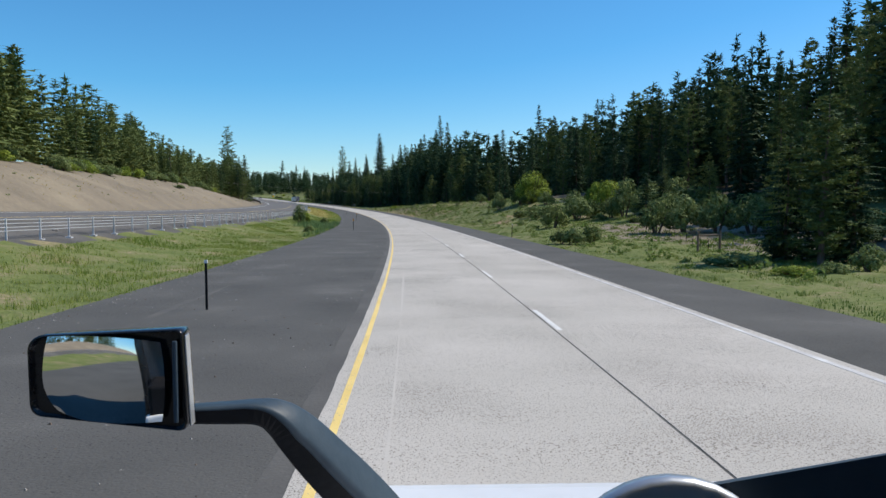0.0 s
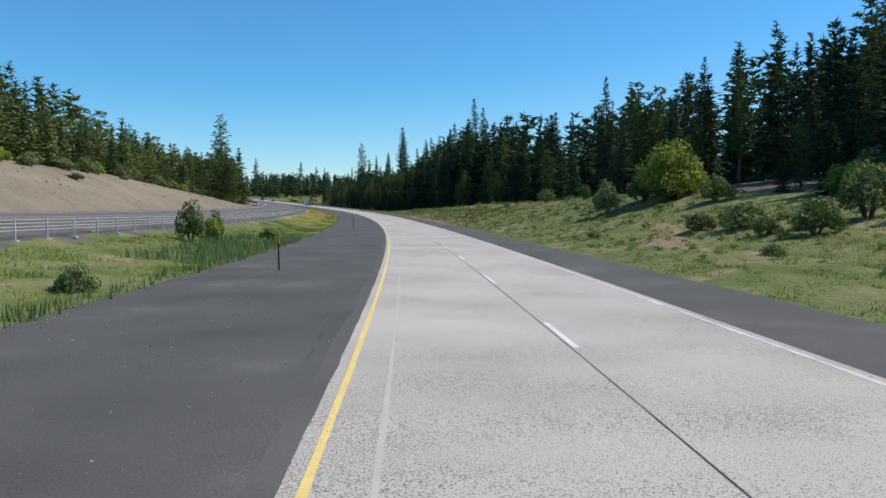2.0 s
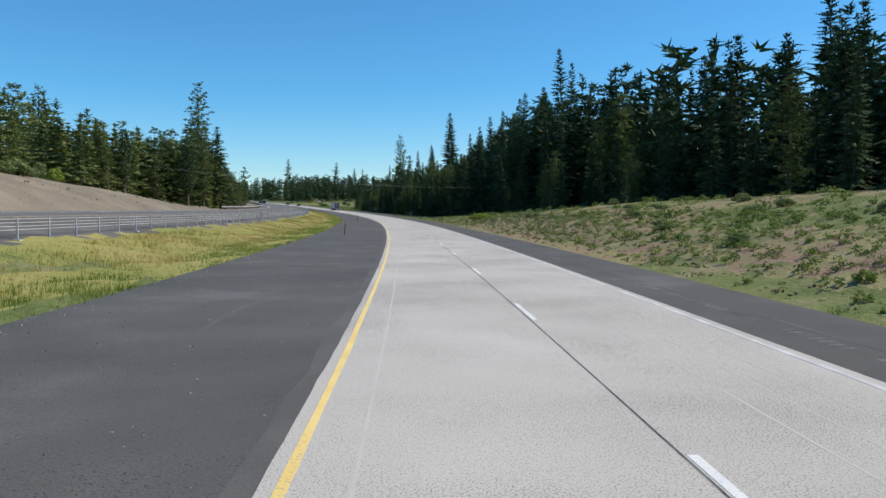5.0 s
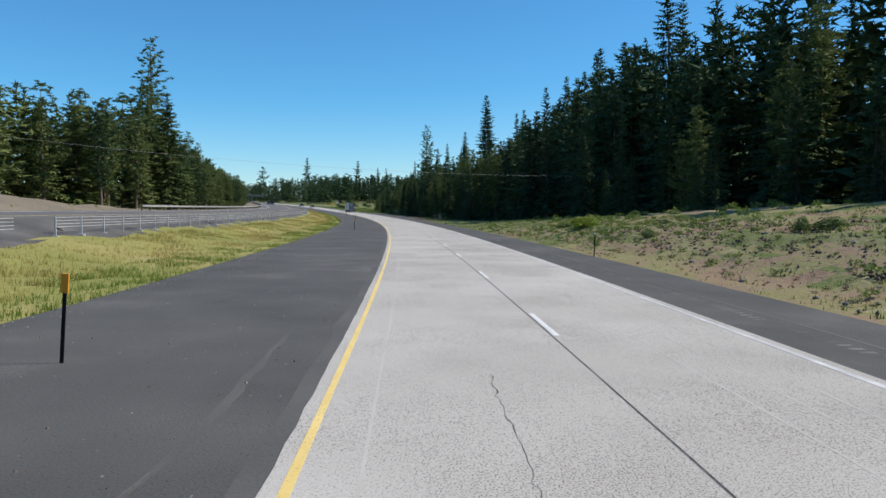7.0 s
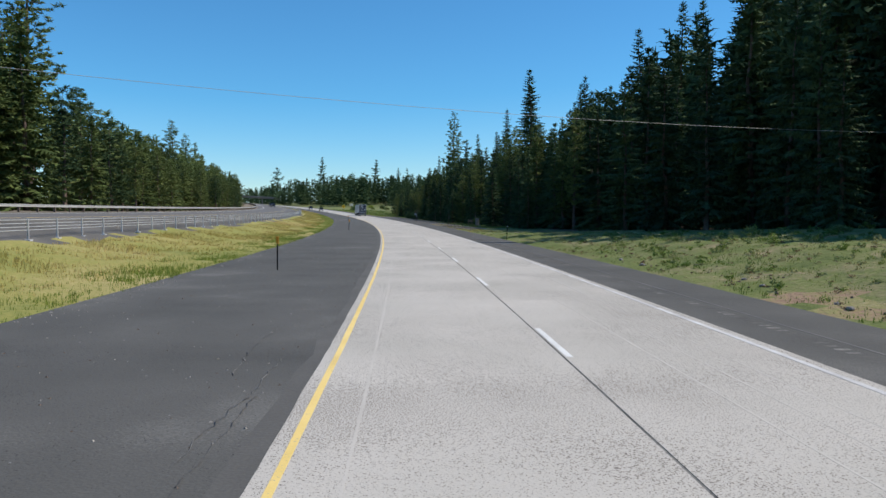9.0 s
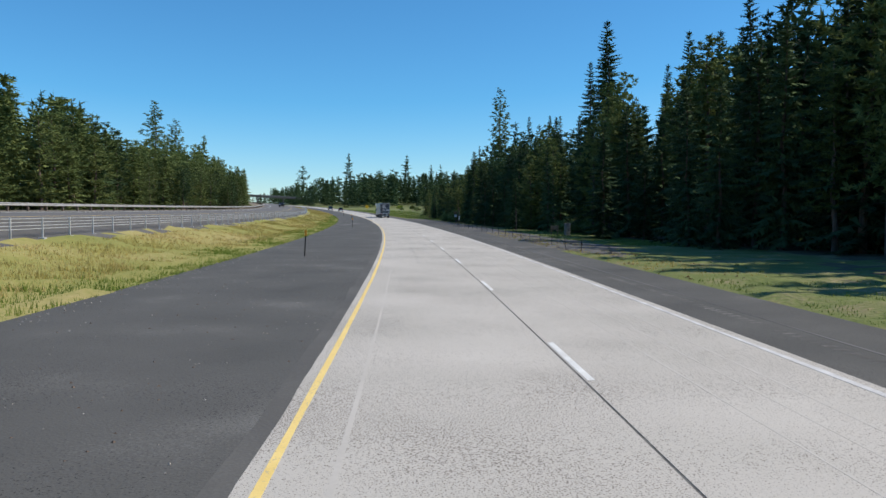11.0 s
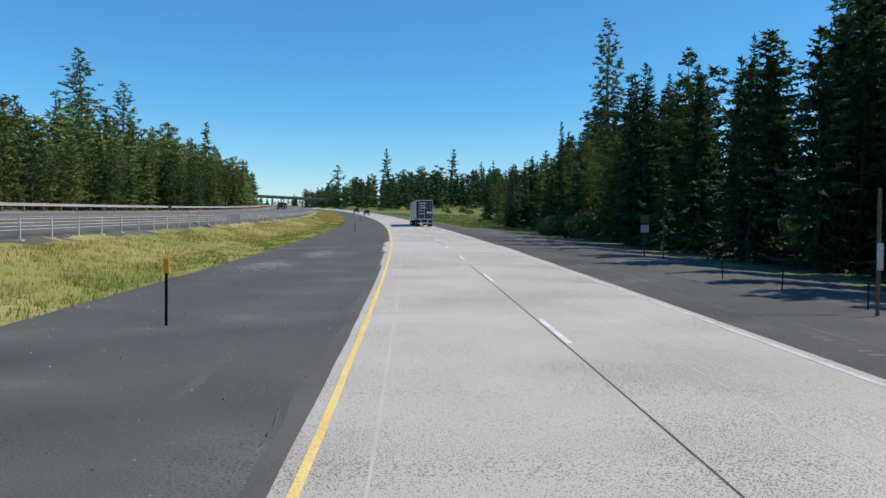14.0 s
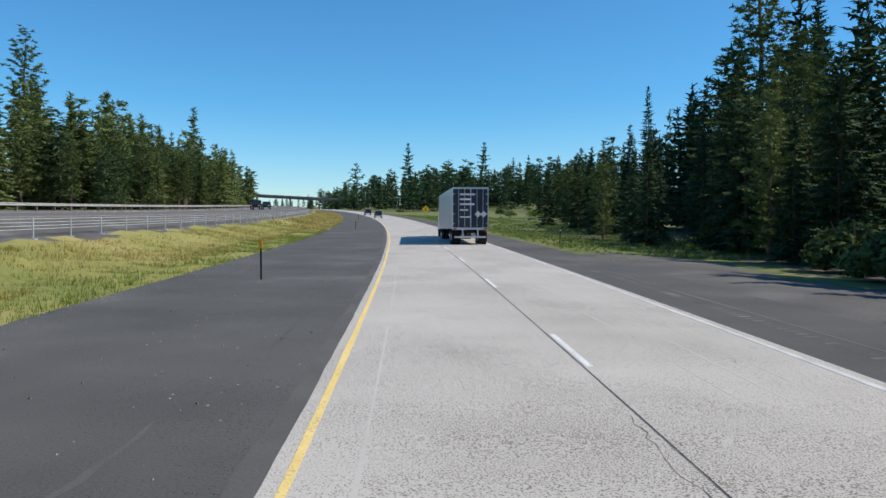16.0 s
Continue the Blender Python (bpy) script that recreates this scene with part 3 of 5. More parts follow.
def tree(s, u, tall, key, wide=1.0, lean=0.0, marked=False):
    """One conifer of that height, its foot in the ground; those deep in the woods are kept for the joined woods."""
    if s > 720 or not (marked or -50.2 < u < (58 if 190 < s < 300 else 50 if s < 300 else 36)):
        BEHIND.append((s, u, tall, wide))
        return
    if tall > 26.5:
        key = key.split("_")[0] + "_tall"
    crown_me, trunk_me, kind_, native = PROTO[key]
    x, y, _ = (float(v) for v in rd(s, u))
    f = tall / native
    ob = thing("conifer_tree", "tall dark green fir with drooping needled limbs" if kind_ == "fir" else "tall ponderosa pine with open ragged crown and bare lower trunk", "tree",
               pose(x, y, ground_z(s, u) - 0.1, lean, TREE_RNG.uniform(-1.5, 1.5), TREE_RNG.uniform(0, 360)) @ Matrix.Diagonal((f * wide, f * wide, f, 1)), "roadside conifers")
    for n, me in (("trunk", trunk_me), ("crown", crown_me)):
        c = new(n, me)
        c.parent = ob
        # most left-side crowns under 24 m: sunlight put into paler needles
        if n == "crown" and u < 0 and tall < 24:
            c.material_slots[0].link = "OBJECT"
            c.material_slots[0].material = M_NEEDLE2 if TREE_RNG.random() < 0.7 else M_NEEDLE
    return ob


# trees that stand out on the skyline: along, across, height of the top over the road, kind, girth
MARKED = [
    (395, -48.2, 39.3, "pine_b", 1.0), (373, -39.8, 25.0, "fir_b", 1.15), (338, -74, 29.5, "pine_c", 0.9), (368, -44, 18, "fir_d", 0.9), (382, -46, 27, "pine_a", 0.95), (404, -43, 19, "fir_a", 0.9),
    (343, 48, 42.9, "fir_d", 0.9), (347, 52, 40, "fir_d", 0.9), (267, 67, 38.8, "fir_d", 0.9), (211, 66, 33.4, "fir_b", 0.9), (434, 44, 30, "fir_b", 0.9), (408, 45, 33.5, "fir_b", 1.0), (390, 44, 33, "fir_c", 1.0), (399, 52, 36, "fir_a", 1.0), (378, 48, 37, "fir_b", 1.1), (369, 44, 34, "fir_c", 1.0), (384, 56, 40, "fir_a", 1.1),
    (284, 55, 29, "fir_b", 1.15), (292, 61, 32, "fir_c", 1.15), (304, 53, 27, "fir_b", 1.1),
    (545, 52.3, 28, "fir_a", 0.8), (566, 54, 26, "fir_c", 0.8),
    (939, 93, 40.7, "fir_a", 1.1), (1037, 153, 39.3, "fir_c", 0.9), (957, 129, 35, "fir_a", 1.0), (1032, 70, 47, "pine_c", 0.9), (1254, 87, 45.6, "fir_c", 1.0),
    (78.4, 28.7, 6.6, "fir_a", 1.3), (32.2, 18.9, 7.4, "pine_c", 1.3), (32.6, 20.6, 7.0, "fir_a", 1.2), (34.6, 18.6, 6.2, "fir_c", 1.2), (35.5, 21.0, 8.0, "fir_c", 1.2), (49.9, 26.1, 6.2, "pine_a", 0.9),
    (527, 59, 49.0, "fir_c", 1.2), (532, 60.5, 45.0, "fir_c", 1.1), (525, 73, 38.4, "fir_b", 0.95), (496, 65, 39.4, "fir_b", 1.0), (500, 71, 37, "pine_a", 1.0), (486, 60, 34, "fir_a", 1.0), (470, 58, 33, "fir_c", 1.1), (478, 66, 36, "fir_b", 1.0), (600, 49, 42.6, "pine_b", 0.9), (608, 62, 35.2, "fir_d", 0.9), (636, 80, 39.5, "fir_d", 0.9), (596, 68, 34, "fir_d", 0.9), (657, 56, 28.5, "fir_c", 0.8), (478, 38, 29, "fir_c", 1.0), (460, 36.5, 21.5, "fir_b", 0.9), (436, 27.5, 18, "pine_b", 0.8), (441, 31, 20, "pine_b", 0.8), (79.8, 27.5, 6.5, "fir_c", 1.5), (123.6, 32.5, 7.2, "fir_a", 1.4), (116.9, 32.6, 9.3, "fir_b", 1.2),
    (474, 25, 16, "fir_c", 0.9), (469, 22.5, 12.5, "fir_a", 0.9), (481, 26, 16.5, "fir_b", 0.9), (501, 20.5, 14.5, "fir_a", 0.9), (494, 21.5, 14, "pine_c", 0.8), (508, 22, 15, "fir_c", 0.8), (486, 21.5, 12, "fir_b", 0.9),
    (985, 12.5, 8.5, "fir_c", 1.2), (992, 16, 9.5, "fir_a", 1.3), (1000, 20, 11, "fir_c", 1.2), (990, 23, 12, "pine_c", 1.3), (1006, 25, 12, "fir_a", 1.3), (983, 19, 8, "pine_c", 1.4), (1012, 16, 9, "fir_c", 1.3), (978, 26, 11, "fir_b", 1.4), (970, 23, 9, "pine_c", 1.4),
    (649, -64.6, 34.7, "pine_c", 1.1), (626, -68, 38.6, "pine_a", 1.25), (843, -64, 44, "fir_b", 1.0),
]
for s, u, top, key, wide in MARKED:
    tree(s, u, top - float(prof(s, u)), key, wide, 0.0, True)


def wood(s0, s1, u0, u1, n, hi, pines, seed, gap=3.0, broad=1.0):
    """n trees spread over a stretch, kept apart."""
    r = random.Random(seed)
    placed = []
    tries = 0
    while len(placed) < n and tries < n * 30:
        tries += 1
        s, u = r.uniform(s0, s1), r.uniform(u0, u1)
        if any((s - a) ** 2 + (u - b) ** 2 < gap * gap for a, b in placed):
            continue
        placed.append((s, u))
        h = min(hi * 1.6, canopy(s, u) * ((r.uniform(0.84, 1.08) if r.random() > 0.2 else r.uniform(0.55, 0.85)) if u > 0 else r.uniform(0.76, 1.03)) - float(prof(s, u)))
        if u > 0:
            h = min(h, (u - lerp(s, [(285, 25), (320, 19), (350, 12), (440, 12), (470, 10), (600, 9)])) * 1.11 - float(prof(s, u)))
        if h < 3.5 or (u > 0 and 424 < s < 440 and u < 25):
            continue
        tree(s, u, h, r.choice(PINES if r.random() < pines else FIRS), r.uniform(0.75, 1.15) * broad)


# left: woods on the bank, then beside the guardrail
wood(245, 345, -60, -46, 18, 20, 0.8, 26, 3.6, 1.15)
wood(60, 330, -66, -50.5, 84, 24, 0.9, 21, 3.4, 1.4)
wood(120, 330, -51, -49, 9, 18, 0.3, 25, 6)
wood(335, 440, -58, -40.5, 38, 22, 0.75, 22, 3.4, 1.15)
wood(440, 480, -58, -41, 14, 15, 0.8, 27, 3.2, 1.3)
wood(480, 530, -54, -41, 19, 17, 0.8, 23, 3.0, 1.25)
wood(530, 700, -54, -41, 60, 23, 0.8, 28, 3.0, 1.25)
wood(700, 800, -56, -40.5, 30, 24, 0.5, 24, 3.2)
wood(470, 720, -64, -50, 70, 24, 0.7, 45, 3.4, 1.2)
wood(90, 330, -66, -50, 40, 22, 0.6, 46, 3.4, 1.1)
# right: forest edge
wood(310, 420, 36, 56, 34, 32, 0.15, 44, 3.2)
wood(305, 372, 34, 50, 13, 29, 0.2, 40, 3.0)
wood(385, 425, 27, 38, 14, 23, 0.25, 41, 3.2)
wood(428, 452, 27, 36, 8, 20, 0.3, 42, 3.0)
wood(40, 130, 44, 75, 30, 26, 0.2, 31, 3.6)
wood(130, 250, 38, 66, 46, 25, 0.2, 32, 3.8)
wood(250, 370, 27, 54, 74, 31, 0.2, 33, 3.0)
wood(370, 470, 25, 56, 40, 32, 0.2, 34, 4.0)
wood(470, 605, 22, 60, 64, 30, 0.25, 35, 3.8)
wood(562, 645, 30, 54, 36, 24, 0.3, 47, 3.2)
wood(645, 720, 44, 64, 24, 24, 0.3, 48, 3.4)
wood(452, 532, 18.5, 24, 22, 12.5, 0.15, 39, 3.0)
wood(538, 580, 20, 34, 14, 24, 0.3, 38, 3.6)
wood(375, 560, 21.5, 29, 36, 16, 0.3, 37, 3.8)
wood(30, 130, 31, 44, 26, 15, 0.4, 36, 3.4)
wood(55, 160, 44.5, 64, 40, 13, 0.3, 43, 2.8)
wood(185, 290, 58.5, 70, 44, 9, 0.2, 49, 2.8, 1.25)


def forest(name, areas, seed, label, places=(), plain=True, needles=M_NEEDLE):
    """Far woods: whole conifers of few sprays each, as one sheet of stuff."""
    rng = np.random.default_rng(seed)
    kinds = []
    for k, (bare, wide, drop, shape) in enumerate(((0.05, 4.4, 0.3, "fir"), (0.12, 3.8, 0.35, "fir"), (0.2, 3.6, 0.1, "pine"), (0.08, 4.8, 0.25, "fir"))):
        kinds.append(crown(100 + k, 20, wide, bare, 13 if plain else 20, 4 if plain else 6, drop, shape, 0.7, 3.4 if plain else 1.8))
    vs = []
    for s, u, h, wd in places:
        v = kinds[rng.integers(4)]
        a = rng.uniform(0, 6.28)
        c, d, f = math.cos(a), math.sin(a), h / 20
        x, y, _ = rd(s, u)
        vs.append(np.stack([(v[:, 0] * c - v[:, 1] * d) * f * wd + x, (v[:, 0] * d + v[:, 1] * c) * f * wd + y, v[:, 2] * f + ground_z(s, u)], 1))
    for s0, s1, u0, u1, n, lo, hi in areas:
        for _ in range(n):
            s, u = rng.uniform(s0, s1), rng.uniform(u0, u1)
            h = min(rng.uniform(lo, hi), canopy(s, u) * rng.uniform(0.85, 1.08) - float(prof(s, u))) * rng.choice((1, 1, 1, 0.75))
            if h < 3.0:
                continue
            v = kinds[rng.integers(4)]
            a = rng.uniform(0, 6.28)
            c, d, f = math.cos(a), math.sin(a), h / 20
            x, y, _ = rd(s, u)
            vs.append(np.stack([(v[:, 0] * c - v[:, 1] * d) * f * 1.15 + x, (v[:, 0] * d + v[:, 1] * c) * f * 1.15 + y, v[:, 2] * f + ground_z(s, u)], 1))
    v = np.concatenate(vs)
    ob = new(name, fast(name, v, np.arange(len(v)).reshape(-1, 3), needles))
    return tagged(ob, label, "forest", kind="stuff")


forest("woods_behind", [], 50, "dense conifers standing behind the first row of trees", [b for b in BEHIND if b[1] > 0], False)
# left woods face the sun: that light is put into paler needles
forest("woods_behind", [], 54, "green conifers standing behind the first row on the bank, sunlight put into their needle colour", [b for b in BEHIND if b[1] < 0], False, M_NEEDLE2)


forest("forest_right", [(-300, -40, 40, 90, 50, 15, 24), (-40, 250, 62, 110, 135, 15, 24), (250, 470, 44, 90, 120, 19, 27), (470, 640, 58, 110, 60, 14, 22)], 51, "dense dark conifer forest behind the right verge")
# left forest takes the paler needles too, sunlight put into its colour
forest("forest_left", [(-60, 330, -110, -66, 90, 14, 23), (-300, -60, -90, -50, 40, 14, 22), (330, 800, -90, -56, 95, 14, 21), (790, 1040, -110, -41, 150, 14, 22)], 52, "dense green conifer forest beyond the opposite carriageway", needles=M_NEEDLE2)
forest("forest_far", [(650, 1100, 88, 160, 160, 16, 27), (880, 1500, 28, 150, 220, 16, 28), (720, 1000, 62, 100, 30, 12, 22)], 53,
       "far conifer woods round the bend of the highway")


# ---- shrubs and grass ----
def leaf_ball(seed, r, h, n, size, lumps=7, fill=0.12):
    """Leaves over several uneven lumps, lying roughly along the lumps' skin, with some inside."""
    rng = np.random.default_rng(seed)
    cs = []
    for k in range(lumps):
        a, q = 2.4 * k + rng.uniform(-0.4, 0.4), math.sqrt((k + 0.5) / lumps)
        cr = r * rng.uniform(0.26, 0.46)
        cs.append((math.cos(a) * q * 0.66 * r, math.sin(a) * q * 0.66 * r, h * (0.20 + 0.46 * (1 - q * q) + rng.uniform(-0.10, 0.12)), cr))
    pts = []
    for i in range(n):
        cx, cy, cz, cr = cs[rng.integers(lumps)]
        d = rng.normal(0, 1, 3)
        d /= np.linalg.norm(d)
        p = np.array((cx, cy, cz)) + d * cr * (rng.uniform(0.86, 1.10) if rng.random() > fill else rng.uniform(0.3, 0.9)) * np.array((1, 1, h / r * 0.62))
        p[2] = max(p[2], 0.03)
        nrm = d + rng.normal(0, 0.38, 3)
        a = np.cross(nrm, rng.normal(0, 1, 3))
        b = np.cross(nrm, a)
        a = a / (np.linalg.norm(a) + 1e-6) * size * rng.uniform(0.6, 1.4)
        b = b / (np.linalg.norm(b) + 1e-6) * size * rng.uniform(0.6, 1.3)
        pts += [p - a, p + a, p + b]
    return np.array(pts)


def bare_stems(seed, r, h):
    rng = np.random.default_rng(seed)
    bm = bmesh.new()
    for k in range(7):
        a = rng.uniform(0, 6.28)
        rod(bm, (0, 0, -0.2), (math.cos(a) * r * 0.5, math.sin(a) * r * 0.5, h * rng.uniform(0.5, 0.8)), 0.05 * r, 0.012 * r, 5)
    return bm


SHRUB = {}
for key, seed, r, h, n, size, m in (("bright", 61, 1.0, 1.7, 4200, 0.050, M_LEAF), ("bright_b", 64, 1.0, 1.5, 2000, 0.070, M_LEAF), ("sage", 62, 1.0, 1.2, 1300, 0.082, M_SAGE), ("sage_b", 65, 1.0, 1.4, 1700, 0.074, M_SAGE), ("dark", 63, 1.0, 1.6, 1700, 0.080, M_NEEDLE2)):
    v = leaf_ball(seed, r, h, n, size, 15 if n > 3000 else 10)
    st = part("woody_base", bare_stems(seed, r, h), M_BARK)
    SHRUB[key] = (fast("foliage", v, np.arange(len(v)).reshape(-1, 3), m), st.data)
    bpy.data.objects.remove(st)
SH_LABEL = {"bright": "bright yellow-green leafy bush in full leaf", "bright_b": "bright yellow-green leafy bush in full leaf", "sage": "low grey-green shrub on the verge", "sage_b": "low grey-green shrub on the verge", "dark": "dark green bushy young conifer shrub"}


def shrub(s, u, r, h, key):
    fol, st = SHRUB[key]
    hh = {"bright": 1.7, "bright_b": 1.5, "sage": 1.2, "sage_b": 1.4, "dark": 1.6}[key]
    x, y, _ = (float(v) for v in rd(s, u))
    ob = thing("shrub", SH_LABEL[key], "shrub", pose(x, y, ground_z(s, u) - 0.05, 0, 0, TREE_RNG.uniform(0, 360)) @ Matrix.Diagonal((r, r, h / hh, 1)), "roadside shrubs")
    for n, me in (("woody_base", st), ("foliage", fol)):
        c = new(n, me)
        c.parent = ob


SHRUBS = [
          # smaller dark shrubs by the big bush are added for the shade below it
          (133.4, 27.0, 3.7, 5.9, "bright"), (136.0, 25.2, 2.0, 3.6, "dark"), (132.0, 26.2, 1.9, 2.6, "dark"), (134.6, 29.2, 2.2, 3.4, "dark"), (138.5, 27.0, 1.8, 4.2, "dark"), (26.9, 14.8, 0.9, 0.5, "bright_b"), (26.6, 16.2, 0.7, 0.6, "sage_b"), (28.0, 18.4, 0.8, 1.3, "sage_b"), (35.2, 18.6, 1.0, 1.9, "dark"), (33.3, 20.9, 0.8, 1.7, "sage_b"),
          (31.4, 14.9, 1.6, 0.7, "sage_b"), (114.5, 32.6, 1.6, 2.9, "bright_b"), (54.1, 12.2, 1.0, 1.3, "dark"), (53.0, 12.9, 1.1, 1.5, "sage_b"), (53.0, 14.1, 1.0, 1.7, "dark"), (81.4, 17.8, 1.3, 3.0, "dark"),
          (89.3, 22.6, 1.7, 3.3, "sage_b"), (89.9, 24.5, 1.4, 2.6, "dark"), (98.5, 28.8, 2.0, 5.0, "bright_b"), (85.0, 26.8, 1.4, 5.0, "sage_b"), (86.8, 25.9, 1.2, 2.9, "dark"), (73.4, 27.5, 1.2, 3.6, "sage_b"),
          (134.8, 21.2, 1.5, 3.7, "sage_b"), (85.9, 24.3, 1.1, 1.0, "sage_b"), (77.2, 25.4, 0.7, 0.8, "dark"), (99.3, 21.2, 1.1, 2.1, "sage_b"), (106.5, 21.1, 1.4, 1.6, "sage"), (141.1, 22.5, 1.25, 2.6, "sage_b"),
          (123.7, 27.0, 1.3, 2.5, "sage_b"), (102.0, 25.6, 1.4, 3.4, "sage_b"), (102.0, 20.1, 0.9, 1.1, "dark"), (109.2, 19.5, 1.2, 1.4, "dark"),
          (111.1, 22.5, 1.1, 1.1, "sage_b"), (101.9, 22.8, 0.9, 1.9, "dark"),
          (173, -42.3, 1.3, 1.3, "dark"), (207, -45.5, 1.0, 0.8, "sage"),
          (150, 30, 2.0, 2.8, "sage_b"), (185, 27, 1.8, 2.6, "sage_b"), (163, 27, 1.2, 2.6, "dark"),
          (524, 17.8, 1.5, 2.6, "sage_b"), (519, 18.5, 2.4, 3.6, "dark"), (531, 19.5, 2.2, 2.6, "dark"), (536, 21, 2.4, 3.0, "dark"), (512, 18.5, 2.4, 3.4, "sage_b"),
          (282.0, 16.0, 1.5, 1.3, "bright_b"), (284.5, 17.0, 1.1, 1.0, "bright_b"), (64, 22.8, 1.9, 3.4, "sage_b"), (62.5, 24.8, 2.1, 3.7, "sage_b"), (61, 26.8, 2.0, 3.9, "sage_b"), (59, 28.8, 2.2, 3.6, "sage_b"), (57, 30.6, 1.9, 3.3, "bright_b"), (246, 27, 0.8, 0.9, "sage"),
          (470, 24, 1.6, 2.4, "bright_b"), (462, 28.5, 2.2, 4.0, "dark"), (488, 27, 2.5, 4, "dark"), (526, 25, 3, 4.5, "sage_b"), (440, 31, 2, 3, "dark"),
          (112, -12.5, 1.1, 3.1, "sage_b"), (113.5, -11.6, 0.8, 2.3, "bright_b"), (117, -12, 0.7, 2.5, "sage_b"), (124, -9.5, 0.9, 1.4, "dark"), (86, -9.0, 0.7, 0.9, "sage")]
rr = random.Random(5)
for k in range(58):
    SHRUBS.append((rr.uniform(60, 275), rr.uniform(-51, -47.4), rr.uniform(1.2, 2.4), rr.uniform(1.4, 2.8), rr.choice(("bright_b", "sage_b", "sage"))))
for k in range(34):
    SHRUBS.append((rr.uniform(85, 330), rr.uniform(15, 28), rr.uniform(0.4, 0.9), rr.uniform(0.35, 0.75), rr.choice(("sage", "sage_b", "sage"))))
# understory bushes added, mostly dark, to stand for the shade under the trees
for k in range(16):
    SHRUBS.append((rr.uniform(438, 566), rr.uniform(22.5, 30), rr.uniform(1.2, 2.4), rr.uniform(1.4, 3.2), rr.choice(("dark", "dark", "dark", "sage_b"))))
for k in range(14):
    SHRUBS.append((rr.uniform(455, 530), rr.uniform(18.5, 23), rr.uniform(0.8, 1.6), rr.uniform(0.8, 1.9), rr.choice(("dark", "dark", "dark", "sage_b"))))
for k in range(16):
    SHRUBS.append((rr.uniform(30, 120), rr.uniform(30, 40), rr.uniform(1.6, 3.0), rr.uniform(2.0, 4.0), rr.choice(("dark", "sage_b", "dark"))))
for k in range(14):
    SHRUBS.append((rr.uniform(640, 900), rr.uniform(22, 60), rr.uniform(1.5, 3), rr.uniform(1.5, 3.4), rr.choice(("bright_b", "sage_b", "dark"))))
for s, u, r, h, key in SHRUBS:
    shrub(s, u, r * (1.35 if 70 < s < 125 and u > 15 and h > 1.4 else 1.0), h, key)


def blades(name, areas, seed, material, label, category):
    """Grass: tufts of three bent blades, as one sheet of stuff."""
    rng = np.random.default_rng(seed)
    vs = []
    for s0, s1, u0, u1, per, lo, hi, wd in areas:
        n = int((s1 - s0) * (u1 - u0) * per)
        s, u = rng.uniform(s0, s1, n), rng.uniform(u0, u1, n)
        patch = np.array([noise.noise(Vector((a * 0.12, b * 0.25, seed))) for a, b in zip(s, u)])
        keep = rng.random(n) < 0.75 + 0.8 * patch
        s, u, patch = s[keep], u[keep], patch[keep]
        x, y, z = rd(s, u)
        z = z + np.array([float(prof(a, b)) for a, b in zip(s, u)]) - 0.04
        h = rng.uniform(lo, hi, len(s)) * (1 + 0.5 * patch)
        for k in range(3):
            a = rng.uniform(0, 6.283, len(s))
            lean = rng.uniform(0.1, 0.55, len(s)) * h
            w = wd * rng.uniform(0.6, 1.4, len(s))
            dx, dy = np.cos(a), np.sin(a)
            o = np.stack([x, y, z], 1) + rng.normal(0, 0.07, (len(s), 3)) * (1, 1, 0)
            si = np.stack([-dy * w, dx * w, 0 * w], 1)
            tip = o + np.stack([dx * lean, dy * lean, h], 1)
            vs.append(np.stack([o - si, o + si, tip], 1))
    v = np.concatenate(vs).reshape(-1, 3)
    ob = new(name, fast(name, v, np.arange(len(v)).reshape(-1, 3), material))
    return tagged(ob, label, category, kind="stuff")


blades("grass_fresh", [(-5, 175, -14.7, -7.3, 34, 0.06, 0.22, 0.014), (175, 600, -10.4, -7.25, 32, 0.06, 0.24, 0.014), (-5, 600, -7.5, -6.95, 30, 0.03, 0.12, 0.012)], 74, M_FRESH, "fresh green grass on the median", "grass")
blades("reeds", [(98, 128, -12.0, -7.1, 12, 0.35, 0.8, 0.022), (70, 98, -8.4, -7.0, 5, 0.25, 0.6, 0.025)], 75, M_REED, "tall green reeds in the wet median ditch", "reeds")
blades("grass_median", [(175, 400, -14.9, -9.4, 30, 0.07, 0.25, 0.014), (400, 600, -14.9, -9.4, 25, 0.07, 0.25, 0.017), (600, 900, -15, -7.4, 5, 0.15, 0.4, 0.07)], 71, M_GRASS, "long yellow-green grass going to seed on the median", "grass")
blades("grass_verge", [(-5, 95, 10.75, 20, 34, 0.04, 0.15, 0.014), (-5, 95, 20, 28, 14, 0.06, 0.2, 0.026), (95, 175, 11.0, 22, 22, 0.04, 0.14, 0.014), (95, 175, 22, 30, 10, 0.06, 0.18, 0.026), (175, 262, 11.2, 17, 5, 0.05, 0.16, 0.016), (175, 262, 17, 29, 10, 0.05, 0.16, 0.020), (262, 345, 11.2, 24, 18, 0.04, 0.14, 0.015), (345, 372, 11.2, 22, 16, 0.04, 0.12, 0.016), (400, 450, 17.2, 25, 20, 0.05, 0.16, 0.03), (545, 600, 12, 26, 14, 0.05, 0.18, 0.035), (545, 760, 11.5, 36, 3.0, 0.1, 0.25, 0.07)], 72, M_GREEN,
       "green weeds and grass on the right verge", "grass")
